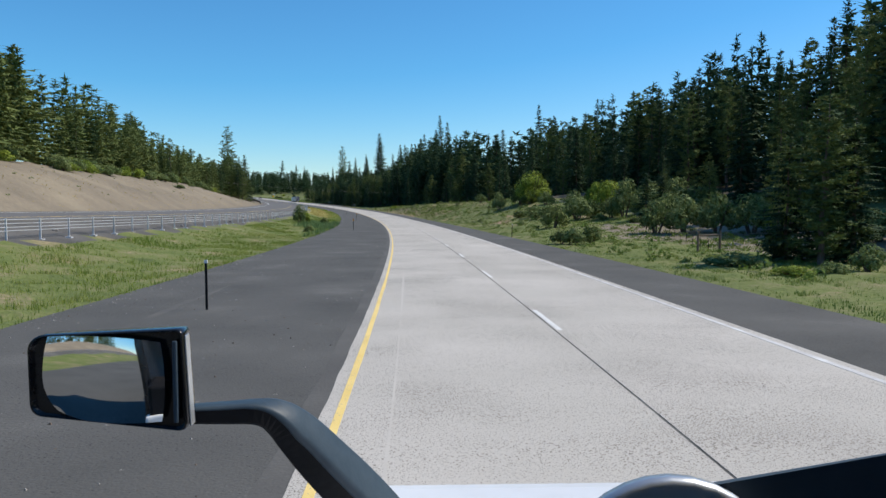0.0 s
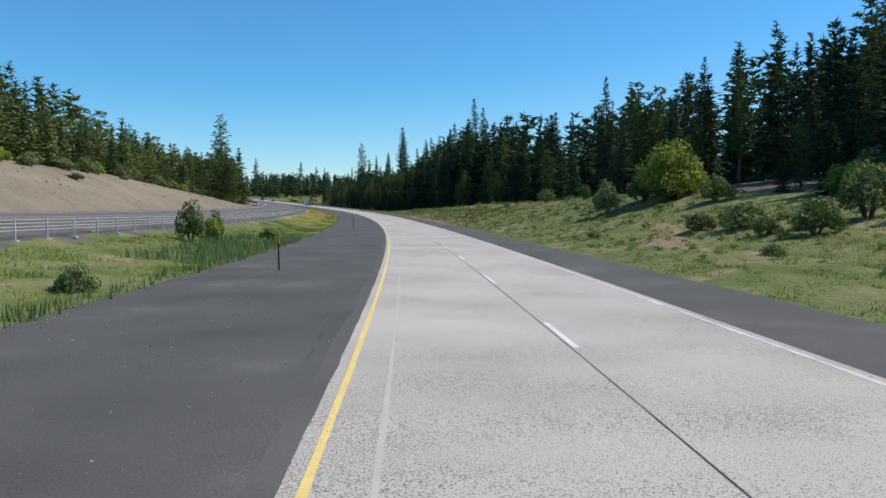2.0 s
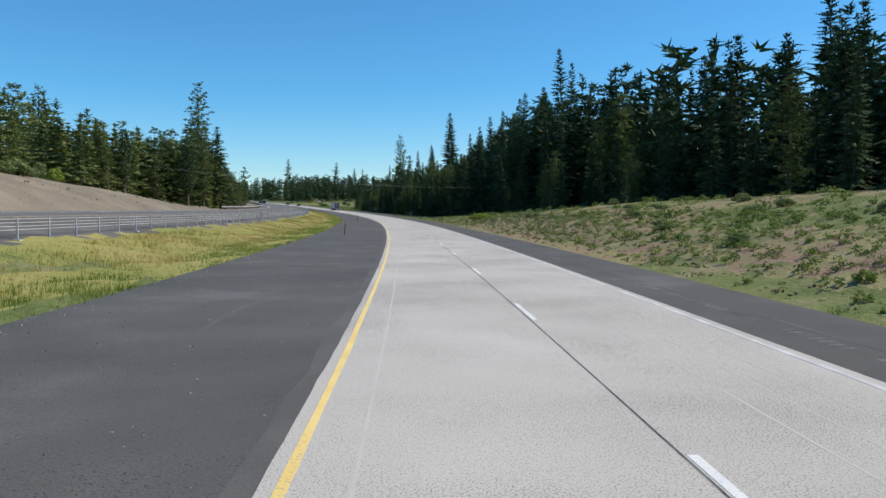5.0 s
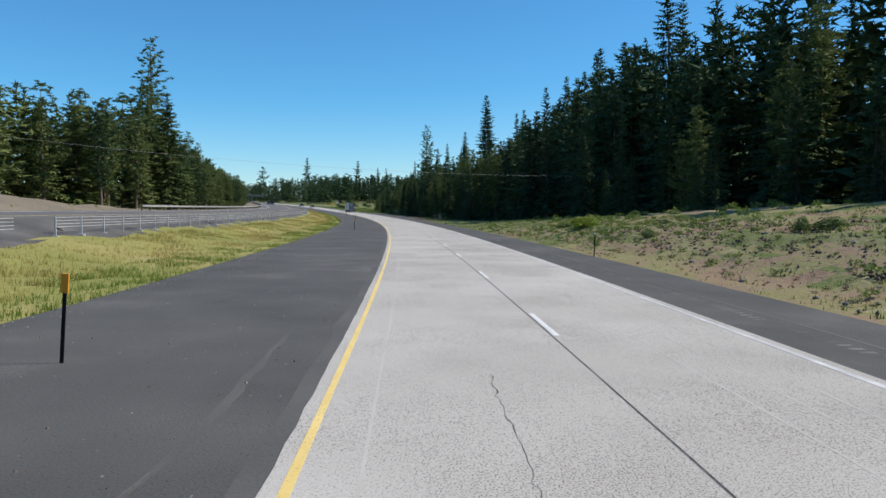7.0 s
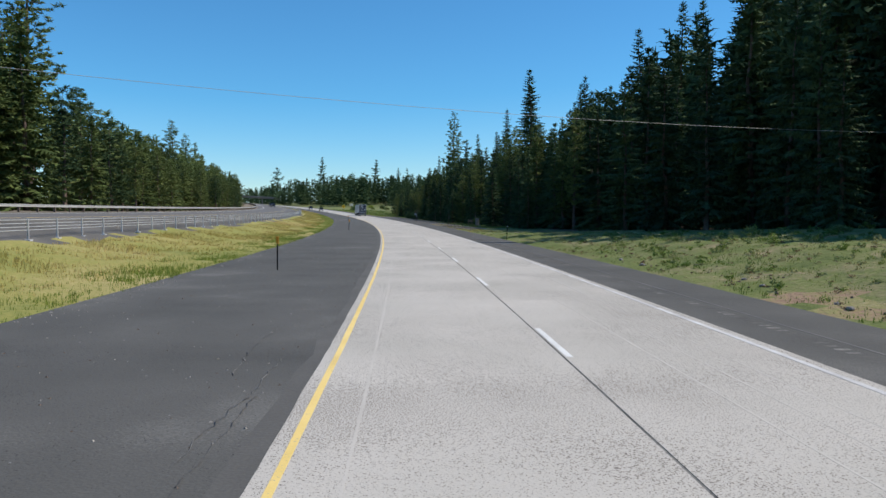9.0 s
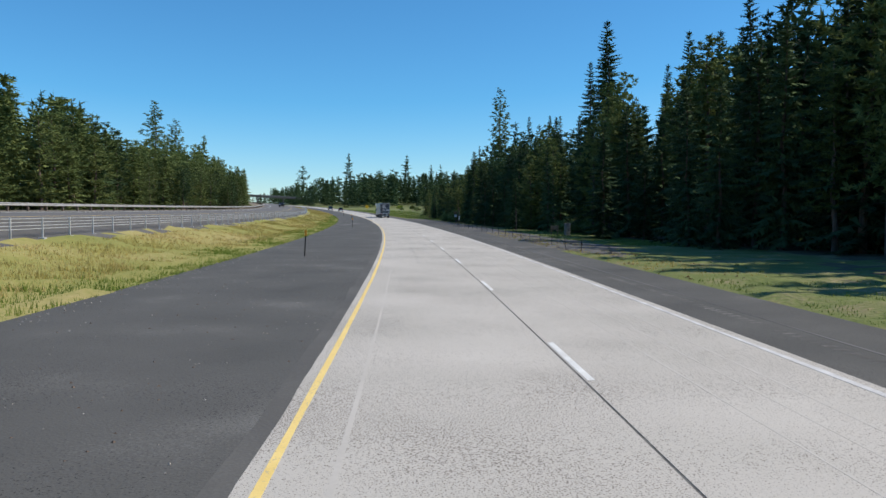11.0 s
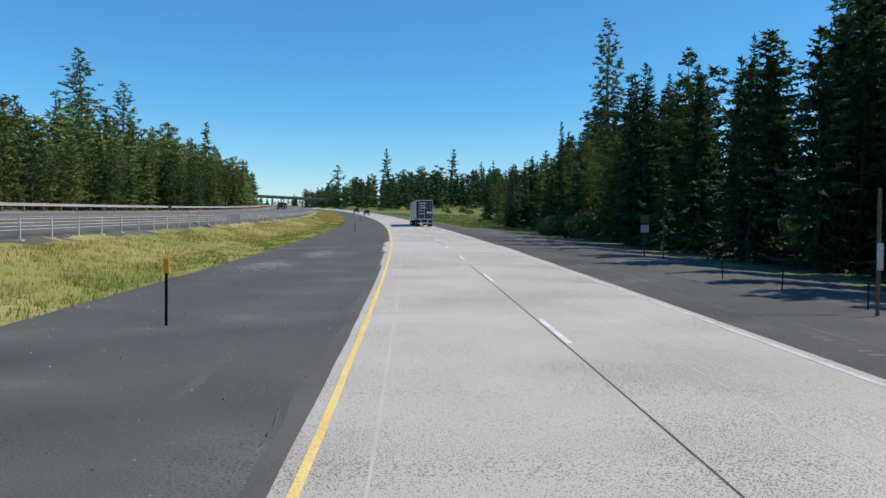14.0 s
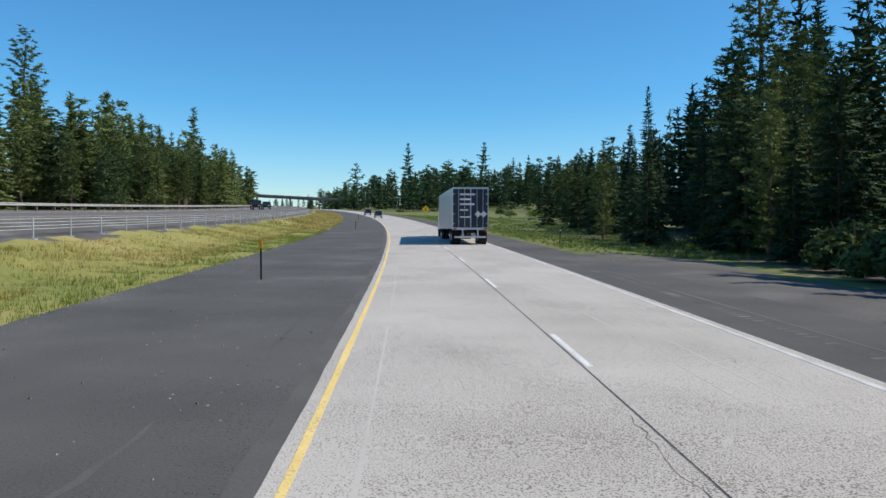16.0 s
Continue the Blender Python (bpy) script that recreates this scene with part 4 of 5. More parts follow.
blades("grass_bank", [(20, 340, -58, -33.5, 0.5, 0.08, 0.2, 0.04), (372, 430, 11.2, 14.6, 12, 0.04, 0.14, 0.022), (540, 600, 10.9, 12.6, 10, 0.04, 0.14, 0.025)], 73, M_GRASS, "sparse dry grass on the cut bank", "grass")


def clumps(name, areas, seed, material, label):
    """Low leafy weeds, each a small uneven heap of leaves, as one sheet of stuff."""
    rng = np.random.default_rng(seed)
    kinds = [leaf_ball(300 + k, 1.0, 1.0, 48, 0.20, 4) for k in range(5)]
    vs = []
    for s0, s1, u0, u1, n, lo, hi in areas:
        for _ in range(n):
            s, u, r = rng.uniform(s0, s1), rng.uniform(u0, u1), rng.uniform(lo, hi)
            a = rng.uniform(0, 6.28)
            v = kinds[rng.integers(5)]
            x, y, _z = rd(s, u)
            c, d = math.cos(a), math.sin(a)
            vs.append(np.stack([(v[:, 0] * c - v[:, 1] * d) * r + x, (v[:, 0] * d + v[:, 1] * c) * r + y, v[:, 2] * r * rng.uniform(0.6, 1.1) + ground_z(s, u) - 0.02], 1))
    v = np.concatenate(vs)
    return tagged(new(name, fast(name, v, np.arange(len(v)).reshape(-1, 3), material)), label, "weeds", kind="stuff")


clumps("weeds_green", [(95, 345, 12, 24, 900, 0.15, 0.42), (95, 330, 18, 34, 260, 0.3, 0.8), (0, 95, 12, 30, 260, 0.2, 0.6), (372, 430, 11.5, 16, 50, 0.06, 0.16), (550, 760, 14, 40, 160, 0.3, 0.8)], 81, M_GREEN, "low green weeds scattered over the verge")
M_DRY = mat("dry_litter", [(0.12, 0.075, 0.05), (0.22, 0.15, 0.095), (0.36, 0.27, 0.16)], 0.95, 0.6, 5, 0, spread=0.6, leafy=0.2, island=True)
clumps("weeds_dry", [(150, 345, 11.4, 19, 1500, 0.05, 0.16), (372, 430, 11.3, 15, 160, 0.05, 0.14)], 83, M_DRY, "dry brown tufts and litter on the cut slope")
clumps("weeds_lush", [(176, 235, 13.5, 22, 420, 0.15, 0.45), (262, 300, 13, 19, 140, 0.12, 0.35)], 84, M_GREEN, "lush green weeds on the upper slope")
M_TUFT = mat("pale_grass_tufts", [(0.17, 0.19, 0.07), (0.29, 0.30, 0.13), (0.44, 0.42, 0.22)], 0.9, 0.5, 3, 0, spread=0.4, leafy=0.3, island=True)
clumps("undergrowth", [(130, 340, 50, 74, 260, 1.2, 2.6), (340, 560, 36, 62, 200, 1.0, 2.2)], 86, M_NEEDLE, "dark undergrowth between the trunks at the forest's edge")
clumps("weeds_pale", [(195, 345, 12.2, 23, 620, 0.10, 0.30), (95, 195, 11.6, 24, 260, 0.10, 0.28)], 85, M_TUFT, "pale yellow-green grass tufts scattered over the cut slope")
clumps("weeds_grey", [(100, 340, 12.5, 22, 420, 0.12, 0.35), (60, 330, -48, -36, 60, 0.15, 0.4)], 82, M_SAGE, "small grey-green sage tufts on the bank")


# ---- barriers and posts ----
def cable_barrier(s0, s1, u, gap):
    ob = thing("cable_barrier", "galvanised cable barrier with four cables on thin posts", "barrier", on_road((s0 + s1) / 2, u, float(prof(s0, u))))
    inv = ob.matrix_basis.inverted()
    post_me = None
    n = int((s1 - s0) / gap)
    for k in range(n + 1):
        s = s0 + gap * k
        if post_me is None:
            bm = bmesh.new()
            box(bm, (-0.04, 0.04), (-0.03, 0.03), (-0.4, 0.98), 0.008)
            box(bm, (-0.15, 0.15), (-0.15, 0.15), (-0.06, 0.02), 0.01)
            c = part("post", bm, M_STEEL)
            post_me = c.data
        else:
            c = new("post", post_me)
        c.parent = ob
        c.matrix_basis = inv @ on_road(s, u, float(prof(s, u)))
    for h in (0.45, 0.6, 0.76, 0.92):
        ss = np.arange(s0, s1 + 1, 6.0)
        cu = bpy.data.curves.new("cable", "CURVE")
        cu.dimensions = "3D"
        cu.bevel_depth, cu.bevel_resolution = 0.018, 1
        sp = cu.splines.new("POLY")
        sp.points.add(len(ss) - 1)
        for p, s in zip(sp.points, ss):
            p.co = (*(inv @ Vector([float(v) for v in rd(s, u, float(prof(s, u)) + h)])), 1)
        cu.materials.append(M_STEEL)
        c = new("cable", cu)
        c.parent = ob


for a, b in ((-10, 255), (258, 520), (523, 700)):
    cable_barrier(a, b, -16.0, 3.05 if a < 500 else 4.0)


def guardrail(s0, s1, u, base):
    """A steel rail of W section on posts."""
    ob = thing("guardrail", "weathered steel W-beam guardrail on timber posts", "guardrail", on_road(s0, u, base))
    inv = ob.matrix_basis.inverted()
    sec = [(0.0, 0.44), (0.06, 0.47), (0.06, 0.52), (0.0, 0.575), (0.06, 0.63), (0.06, 0.68), (0.0, 0.71)]
    ss = np.arange(s0, s1 + 1, 4.0)
    rows = [np.stack(rd(ss, u + d, base + h), 1) for d, h in sec + [(d - 0.012, h) for d, h in sec[::-1]]]
    v = np.concatenate(rows)
    n, m = len(ss), len(rows)
    i = np.arange(n - 1)
    f = np.concatenate([np.stack([i + k * n, i + 1 + k * n, i + 1 + ((k + 1) % m) * n, i + ((k + 1) % m) * n], 1) for k in range(m)])
    v = np.array([inv @ Vector(p) for p in v])
    c = new("rail", fast("rail", v, f, M_RAIL))
    c.parent = ob
    me = None
    for s in np.arange(s0, s1, 4.0):
        if me is None:
            c = part("post", boxed((-0.22, -0.02), (-0.08, 0.08), (-0.4, 0.76), 0.01), M_TIMBER)
            me = c.data
        else:
            c = new("post", me)
        c.parent = ob
        c.matrix_basis = inv @ on_road(float(s), u, base)


guardrail(328, 560, -33.2, 2.42)
guardrail(562, 960, -33.2, 2.42)


def delineator(s, u, cap):
    """A slim marker post that leans a little."""
    z = float(prof(s, u)) if abs(u - 2) > 9.2 else -0.012
    ob = thing("delineator_post", "slim black delineator post with " + ("amber reflector head" if cap else "pale reflector"), "road marker", on_road(s, u, z) @ pose(0, 0, 0, TREE_RNG.uniform(-2, 2), TREE_RNG.uniform(-1, 4), 0), "delineator posts")
    part("post", boxed((-0.03, 0.03), (-0.012, 0.012), (-0.1, 1.2), 0.008), M_BLACK, ob)
    part("reflector", boxed((-0.056, 0.056) if cap else (-0.042, 0.042), (-0.02, 0.017), (1.08 if cap else 1.12, 1.38 if cap else 1.2), 0.006), M_ORANGE if cap else M_WHITE, ob)


for s in (314.7, 386.6, 456.2, 530, 602, 675):
    delineator(s, -4.05, True)
for s, u in ((94.2, -4.3), (164, -4.05), (232.0, -4.3)):
    delineator(s, u, True)
for s, u in ((18.35, -4.05), (68.5, 10.95), (260, 11.0), (164, 11.0), (350, 11.0), (553.7, 11.5), (640, 11.4)):
    delineator(s, u, False)


# ---- vehicles ----
def wheel(parent, x, y, r, w, name="wheel"):
    """A wheel on a cross axle (x is across)."""
    ob = part(name, rod(bmesh.new(), (x - w / 2, y, r), (x + w / 2, y, r), r, n=24), M_RUBBER, parent)
    for sx in (-1, 1):
        part("rim", rod(bmesh.new(), (x + sx * w * 0.42, y, r), (x + sx * (w * 0.5 + 0.012), y, r), r * 0.6, r * 0.5, 16), M_ALU, ob)
    return ob


def bars(parent, rows, z0, y, material, name="lettering"):
    for x0, x1, z, h in rows:
        part(name, boxed((x0, x1), (y - 0.012, y + 0.002), (z, z + h)), material, parent)


def semi_trailer(s, u):
    ob = thing("semi_truck", "pale blue-grey box trailer with navy rear doors behind a truck tractor", "truck", on_road(s, u, 0.0))
    w, L = 1.3, 16.0
    part("trailer_body", boxed((-w, w), (0.06, L), (1.15, 4.1), 0.03), M_TRAILER, ob, "pale blue-grey trailer box")
    for a, b in ((-w, -0.02), (0.02, w)):
        d = part("rear_door", boxed((a + 0.06, b - 0.03 if b > 0 else b), (-0.0, 0.055), (1.25, 4.0), 0.012), M_NAVY, ob, "dark navy rear door")
        for hx in ((a + b) / 2 - 0.18, (a + b) / 2 + 0.25):
            part("lock_rod", rod(bmesh.new(), (hx, -0.03, 1.25), (hx, -0.03, 3.98), 0.018), M_ALU, d)
        for hz in (1.5, 2.2, 2.9, 3.6):
            hx = a + 0.09 if a < -0.5 else b - 0.09
            part("hinge", boxed((hx - 0.07, hx + 0.07), (-0.03, 0.0), (hz, hz + 0.07), 0.006), M_ALU, d)
    part("rear_frame", box(box(box(box(bmesh.new(), (-w, w), (-0.02, 0.1), (4.0, 4.12), 0.01), (-w, -w + 0.06), (-0.02, 0.1), (1.15, 4.0)), (w - 0.06, w), (-0.02, 0.1), (1.15, 4.0)), (-w, w), (-0.02, 0.12), (1.08, 1.24)), M_ALU, ob, "bare metal rear frame")
    bars(ob, [(-0.75, 0.35, 3.55, 0.13), (-0.75, 0.05, 3.2, 0.13), (-0.75, 0.3, 2.85, 0.13), (-0.75, -0.15, 2.45, 0.1), (-0.75, 0.0, 1.95, 0.1)], 0, -0.005, M_WHITE)
    for cx in (0.55, 0.95):
        part("placard", boxed((-0.17, 0.17), (-0.012, 0.002), (-0.17, 0.17), 0, pose(cx, -0.006, 2.2, 0, 45, 0)), M_WHITE, ob, "white diamond placard")
    part("chassis", boxed((-0.5, 0.5), (0.3, L - 0.5), (0.85, 1.15), 0.02), M_BLACK, ob)
    g = part("underride_guard", box(box(box(bmesh.new(), (-1.15, 1.15), (0.0, 0.1), (0.5, 0.62), 0.01), (-0.6, -0.5), (0.02, 0.1), (0.6, 1.1)), (0.5, 0.6), (0.02, 0.1), (0.6, 1.1)), M_ALU, ob)
    for sx in (-1, 1):
        part("tail_light", boxed((sx * 1.1 - 0.12, sx * 1.1 + 0.12), (-0.03, 0.0), (1.1, 1.2), 0.01), M_RED, ob)
        part("mud_flap", boxed((sx * 0.95 - 0.3, sx * 0.95 + 0.3), (0.5, 0.52), (0.3, 0.95)), M_BLACK, ob)
        for y in (1.2, 2.45, 12.3, 13.6, 18.4):
            for x in ((1.13, 0.8) if y < 15 else (1.1,)):
                wheel(ob, sx * x, y, 0.52, 0.28)
    part("cab", prism([(15.9 + 0.6, 1.0), (19.6, 1.0), (19.6, 2.2), (18.3, 2.35), (17.8, 3.6), (16.5, 3.8)], -1.2, 1.2, 0.06), M_TRUCKWHITE, ob).matrix_basis = Matrix(((0, 1, 0, 0), (1, 0, 0, 0), (0, 0, 1, 0), (0, 0, 0, 1)))
    part("tractor_frame", boxed((-0.45, 0.45), (11.5, 19.3), (0.6, 0.95), 0.02), M_BLACK, ob)
    return ob


semi_trailer(557.5, 5.85)


def car(name, label, m, body, glass, outline, cabin, width, wheels, r, cabin_mat=None):
    """A road vehicle from two side outlines (along, up)."""
    ob = thing(name, label, "car", m)
    swap = Matrix(((0, 1, 0, 0), (1, 0, 0, 0), (0, 0, 1, 0), (0, 0, 0, 1)))
    b = part("body", prism(outline, -width / 2, width / 2, 0.05), body, ob)
    c = part("cabin_glass", prism(cabin, -width / 2 + 0.1, width / 2 - 0.1, 0.05), glass, ob)
    top = max(z for _, z in cabin)
    xs = [x for x, z in cabin if z > top - 0.05]
    rf = part("roof", prism([(min(xs) - 0.05, top - 0.02), (max(xs) + 0.05, top - 0.02), (max(xs), top + 0.05), (min(xs), top + 0.05)], -width / 2 + 0.12, width / 2 - 0.12, 0.02), body, ob)
    for o in (b, c, rf):
        o.matrix_basis = swap
    for sx in (-1, 1):
        for y in wheels:
            wheel(ob, sx * (width / 2 - 0.12), y, r, 0.24)
        y0 = min(x for x, _ in outline)
        y1 = max(x for x, _ in outline)
        part("tail_light", boxed((sx * (width / 2 - 0.18) - 0.1, sx * (width / 2 - 0.18) + 0.1), (y0 - 0.015, y0 + 0.03), (0.85, 1.05), 0.01), M_RED, ob)
        part("headlight", boxed((sx * (width / 2 - 0.25) - 0.15, sx * (width / 2 - 0.25) + 0.15), (y1 - 0.03, y1 + 0.015), (0.72, 0.88), 0.01), M_WHITE, ob)
    part("bumper", boxed((-width / 2 + 0.05, width / 2 - 0.05), (y0 - 0.08, y0 + 0.05), (0.42, 0.62), 0.03), M_ALU, ob)
    part("number_plate", boxed((-0.16, 0.16), (y0 - 0.09, y0 - 0.078), (0.45, 0.59)), M_WHITE, ob)
    return ob


SUV = [(0, 0.4), (4.5, 0.4), (4.6, 0.75), (4.5, 1.0), (3.4, 1.1), (0.05, 1.1), (0.0, 0.8)]
SUV_TOP = [(0.05, 1.08), (3.4, 1.08), (2.6, 1.68), (0.25, 1.72)]
PICKUP = [(0, 0.55), (5.7, 0.55), (5.8, 0.9), (5.65, 1.2), (4.3, 1.28), (0.0, 1.28)]
PICKUP_TOP = [(1.9, 1.26), (4.3, 1.26), (3.6, 1.88), (2.1, 1.9)]
car("suv", "dark boxy sport utility vehicle on the highway", on_road(697, 1.5), M_DARKCAR_CABSHADE, M_GLASS, SUV, SUV_TOP, 1.9, (0.85, 3.65), 0.37)
car("pickup_truck", "dark pickup truck on the opposite carriageway", on_road(668, -25.2, 2.17, 180), M_DARKCAR_CABSHADE, M_GLASS, PICKUP, PICKUP_TOP, 2.0, (1.15, 4.75), 0.42)
car("car", "dark car on the opposite carriageway", on_road(690, -25.5, 2.19, 180), M_DARKCAR_CABSHADE, M_GLASS, SUV, SUV_TOP, 1.9, (0.85, 3.65), 0.37)
car("pickup_truck", "dark flatbed pickup with gear piled on its bed", on_road(746, 1.4), M_DARKCAR_CABSHADE, M_GLASS, PICKUP, PICKUP_TOP, 2.0, (1.15, 4.75), 0.42)


# ---- road surface details ----
for u, w in ((0.63, 0.02), (5.15, 0.012), (5.75, 0.012), (6.3, 0.014)):
    ribbon("scrape_line", 0 if u < 1 else 150, 620, u - w, u + w, 0.0015, 0.0015, M_SCRAPE, 4, 0.008, "pale scraped streak worn into the concrete lane", "road wear")


def crack(s0, s1, u, seed):
    """A jagged tarred crack along the lane."""
    r = np.random.default_rng(seed)
    ss = np.arange(s0, s1, 0.18)
    uu = u + np.cumsum(r.normal(0, 0.02, len(ss))) + r.normal(0, 0.018, len(ss))
    w = np.abs(r.normal(0.004, 0.003, len(ss))) + 0.0015
    a, b = np.stack(rd(ss, uu - w, 0.0025), 1), np.stack(rd(ss, uu + w, 0.0025), 1)
    v = np.concatenate([a, b])
    n = len(ss)
    i = np.arange(n - 1)
    tagged(new("crack", fast("crack", v, np.stack([i, i + n, i + n + 1, i + 1], 1), M_JOINT)), "dark jagged crack in the concrete lane", "crack", kind="structure")


for s0, s1, u, seed in ((211, 222, 2.05, 1), (226, 231, 2.15, 2), (380, 397, 1.9, 3), (401, 412, 2.15, 4), (414, 419, 1.75, 5), (425, 430, 2.0, 6), (179, 184, 3.62, 7), (509, 512, 3.62, 8)):
    crack(s0, s1, u, seed)


def ragged_patch(name, s0, s1, u0, u1, dz, material, label, ragged, seed):
    r = np.random.default_rng(seed)
    ss = np.arange(s0, s1 + 0.01, 0.5)
    n = len(ss)
    lo = u0 + np.cumsum(r.normal(0, ragged, n)) * np.hanning(n) + r.normal(0, ragged * 0.6, n)
    hi = np.full(n, u1) + (r.normal(0, ragged, n) if name != "concrete_patch" else 0)
    if name == "worn_streak":
        hi = lo + (u1 - u0) * np.sin(np.linspace(0, math.pi, n)) ** 0.7 * r.uniform(0.6, 1.3, n)
    v = np.concatenate([np.stack(rd(ss, lo, dz), 1), np.stack(rd(ss, hi, dz), 1)])
    i = np.arange(n - 1)
    tagged(new(name, fast(name, v, np.stack([i, i + n, i + n + 1, i + 1], 1), material)), label, "road patch", kind="structure")


ragged_patch("concrete_patch", 485.6, 500.6, -0.45, 3.66, 0.002, M_PATCH, "fresh smooth concrete slab with ragged edge in the left lane", 0.10, 4)
ribbon("concrete_patch", 484.4, 493.2, 3.665, 7.7, 0.0015, 0.002, M_PATCH, 4, label="fresh smooth concrete slab in the right lane", category="road patch")
ribbon("concrete_patch", 474.0, 484.35, -0.3, 7.6, 0.0015, 0.002, M_CONC, 4, label="older concrete slab between saw cuts", category="road patch")
ribbon("saw_cut", 474.0, 474.06, -0.3, 7.6, 0.003, 0.003, M_PATCH, 1, label="pale transverse saw cut in the concrete", category="joint")


def flakes(name, s, u, ds, du, n, lo, hi, dz, material, label, seed):
    """A thin spill that breaks up into small ragged flakes towards its rim, as one sheet of stuff."""
    g = np.random.default_rng(seed)
    v, f = [], []
    for k in range(n):
        cs, cu = g.normal(s, ds), g.normal(u, du)
        r = g.uniform(lo, hi) * math.exp(-0.35 * ((cs - s) / ds) ** 2 - 0.35 * ((cu - u) / du) ** 2) + lo
        for q in range(6):
            a, m = q * 1.0472, r * g.uniform(0.6, 1.3)
            v.append(rd(cs + 2.2 * m * math.cos(a), cu + m * math.sin(a), dz + 0.000004 * k))
        f.append(list(range(6 * k, 6 * k + 6)))
    tagged(new(name, fast(name, np.array(v, dtype=float), f, material)), label, "road stain", kind="stuff")


flakes("dust_patch", 483.5, -3.9, 2.0, 0.45, 420, 0.03, 0.20, -0.0095, M_DUST, "pale dusty spill on the asphalt shoulder", 9)
flakes("dust_patch", 474.5, -5.2, 2.2, 0.7, 320, 0.03, 0.16, -0.0095, M_DUST, "pale dusty spill on the asphalt shoulder", 10)
for s0, s1, u, seed in ((219, 227, -1.2, 11), (222, 226, -0.9, 12), (235, 238, -4.6, 13), (27, 31, -6.2, 14)):
    crack(s0, s1, u, seed)


crack_rng = random.Random(12)
for k in range(22):
    s0 = crack_rng.uniform(60, 545)
    crack(s0, s0 + crack_rng.uniform(2.0, 7), crack_rng.choice((-0.62, -0.75, -0.95, -1.3, -0.85)), 60 + k)


streak_rng = random.Random(4)
for k in range(26):
    s0, u0, w = streak_rng.uniform(4, 540), streak_rng.uniform(-6.6, -1.0), streak_rng.uniform(0.05, 0.22)
    ragged_patch("worn_streak", s0, s0 + streak_rng.uniform(4, 14), u0, u0 + w, -0.0095 - 0.00002 * k, M_ASPH3, "paler worn streak on the asphalt shoulder", 0.035, 400 + k)


def rumble(s0, s1, u):
    ss = np.arange(s0, s1, 0.35)
    v, f = [], []
    for k, s in enumerate(ss):
        p = [rd(s + a, u + b, -0.0095) for a, b in ((0, -0.13), (0, 0.13), (0.15, 0.13), (0.15, -0.13))]
        v += p
        f.append([4 * k, 4 * k + 1, 4 * k + 2, 4 * k + 3])
    tagged(new("rumble_strip", fast("rumble_strip", np.array(v, dtype=float), f, M_JOINT)), "row of milled rumble grooves in the shoulder", "rumble strip", kind="stuff")


rumble(150, 560, 8.6)


# ---- overpass ----
def overpass(s, turn):
    ob = thing("overpass", "long concrete highway overpass on slim piers", "bridge", on_road(s, -12, 0, turn))
    fall = pose(0, 0, 8.0, 0, 2.8, 0)
    x0, x1 = -46, 34
    part("deck", boxed((x0, x1), (-5, 5), (-0.75, -0.25), 0.05), M_BRIDGE, ob).matrix_basis = fall
    for y in (-4.9, 4.9):
        part("parapet", boxed((x0, x1), (y - 0.15, y + 0.15), (-0.25, 0.35), 0.02), M_BRIDGE, ob).matrix_basis = fall
        part("girder", boxed((x0, x1), (y * 0.8 - 0.3, y * 0.8 + 0.3), (-1.5, -0.75), 0.03), M_BRIDGE, ob).matrix_basis = fall
    for x in (-24, -3, 18):
        for y in (-2.5, 2.5):
            part("pier", rod(bmesh.new(), (x, y, -2.0), (x, y, 6.55 - 0.049 * x), 0.45, n=12), M_BRIDGE, ob)
    for sx, xa, xb in ((-1, x0, -28),):
        part("embankment", prism([(xa + sx * 60, -1.5), (xb, -1.5), (xa, 7.3 - 0.049 * xa), (xa + sx * 60, 7.3 - 0.049 * xa - sx * 0)], -7.5, 7.5, 0.2), M_TAN, ob, "dry earth embankment")


overpass(1010, -8)


# ---- signs, fences, poles ----
def sign_post(s, u, boards, h, label, posts=1):
    ob = thing("road_sign", label, "sign", on_road(s, u, float(prof(s, u))), "roadside signs")
    for k in range(posts):
        x = (k - (posts - 1) / 2) * 0.8
        part("post", boxed((x - 0.035, x + 0.035), (-0.03, 0.03), (-0.3, h), 0.008), M_TIMBER, ob)
    for z, w, hh, m, rot in boards:
        part("board", boxed((-w / 2, w / 2), (-0.07, -0.045), (-hh / 2, hh / 2), 0.006, pose(0, 0, z, 0, rot, 0)), m, ob)
    return ob


M_BROWN = mat("sign_back", [(0.16, 0.09, 0.045), (0.24, 0.14, 0.07)], 0.6, 3, 40, 0.1)
M_PALE = mat("pale_sign", [(0.50, 0.50, 0.46), (0.62, 0.62, 0.58)], 0.6, 3, 40, 0.05)
sign_post(482.0, 14.2, [(2.05, 0.48, 0.46, M_BROWN, 0), (1.52, 0.46, 0.42, M_PALE, 0)], 2.3, "small brown sign over a pale plate on a timber post")
sign_post(479.5, 14.4, [], 2.2, "bare weathered timber post beside the road sign")
sign_post(457.2, 11.6, [(1.35, 0.14, 0.62, M_PALE, 0)], 2.9, "thin post with a pale marker plate")
ys = sign_post(705, 14.5, [(2.3, 1.5, 1.5, M_SIGNYELLOW, 45)], 2.4, "yellow diamond warning sign with a dark arrow")
part("arrow", boxed((-0.1, 0.12), (-0.085, -0.075), (1.85, 2.6), 0.01), M_BLACK, ys)
sign_post(648, 42, [(2.1, 0.75, 0.75, M_RED, 22.5)], 2.4, "red stop sign by the side road")
sign_post(770, 30, [(3.0, 2.2, 1.4, M_PALE, 0)], 3.6, "pale board sign far beside the highway", 2)


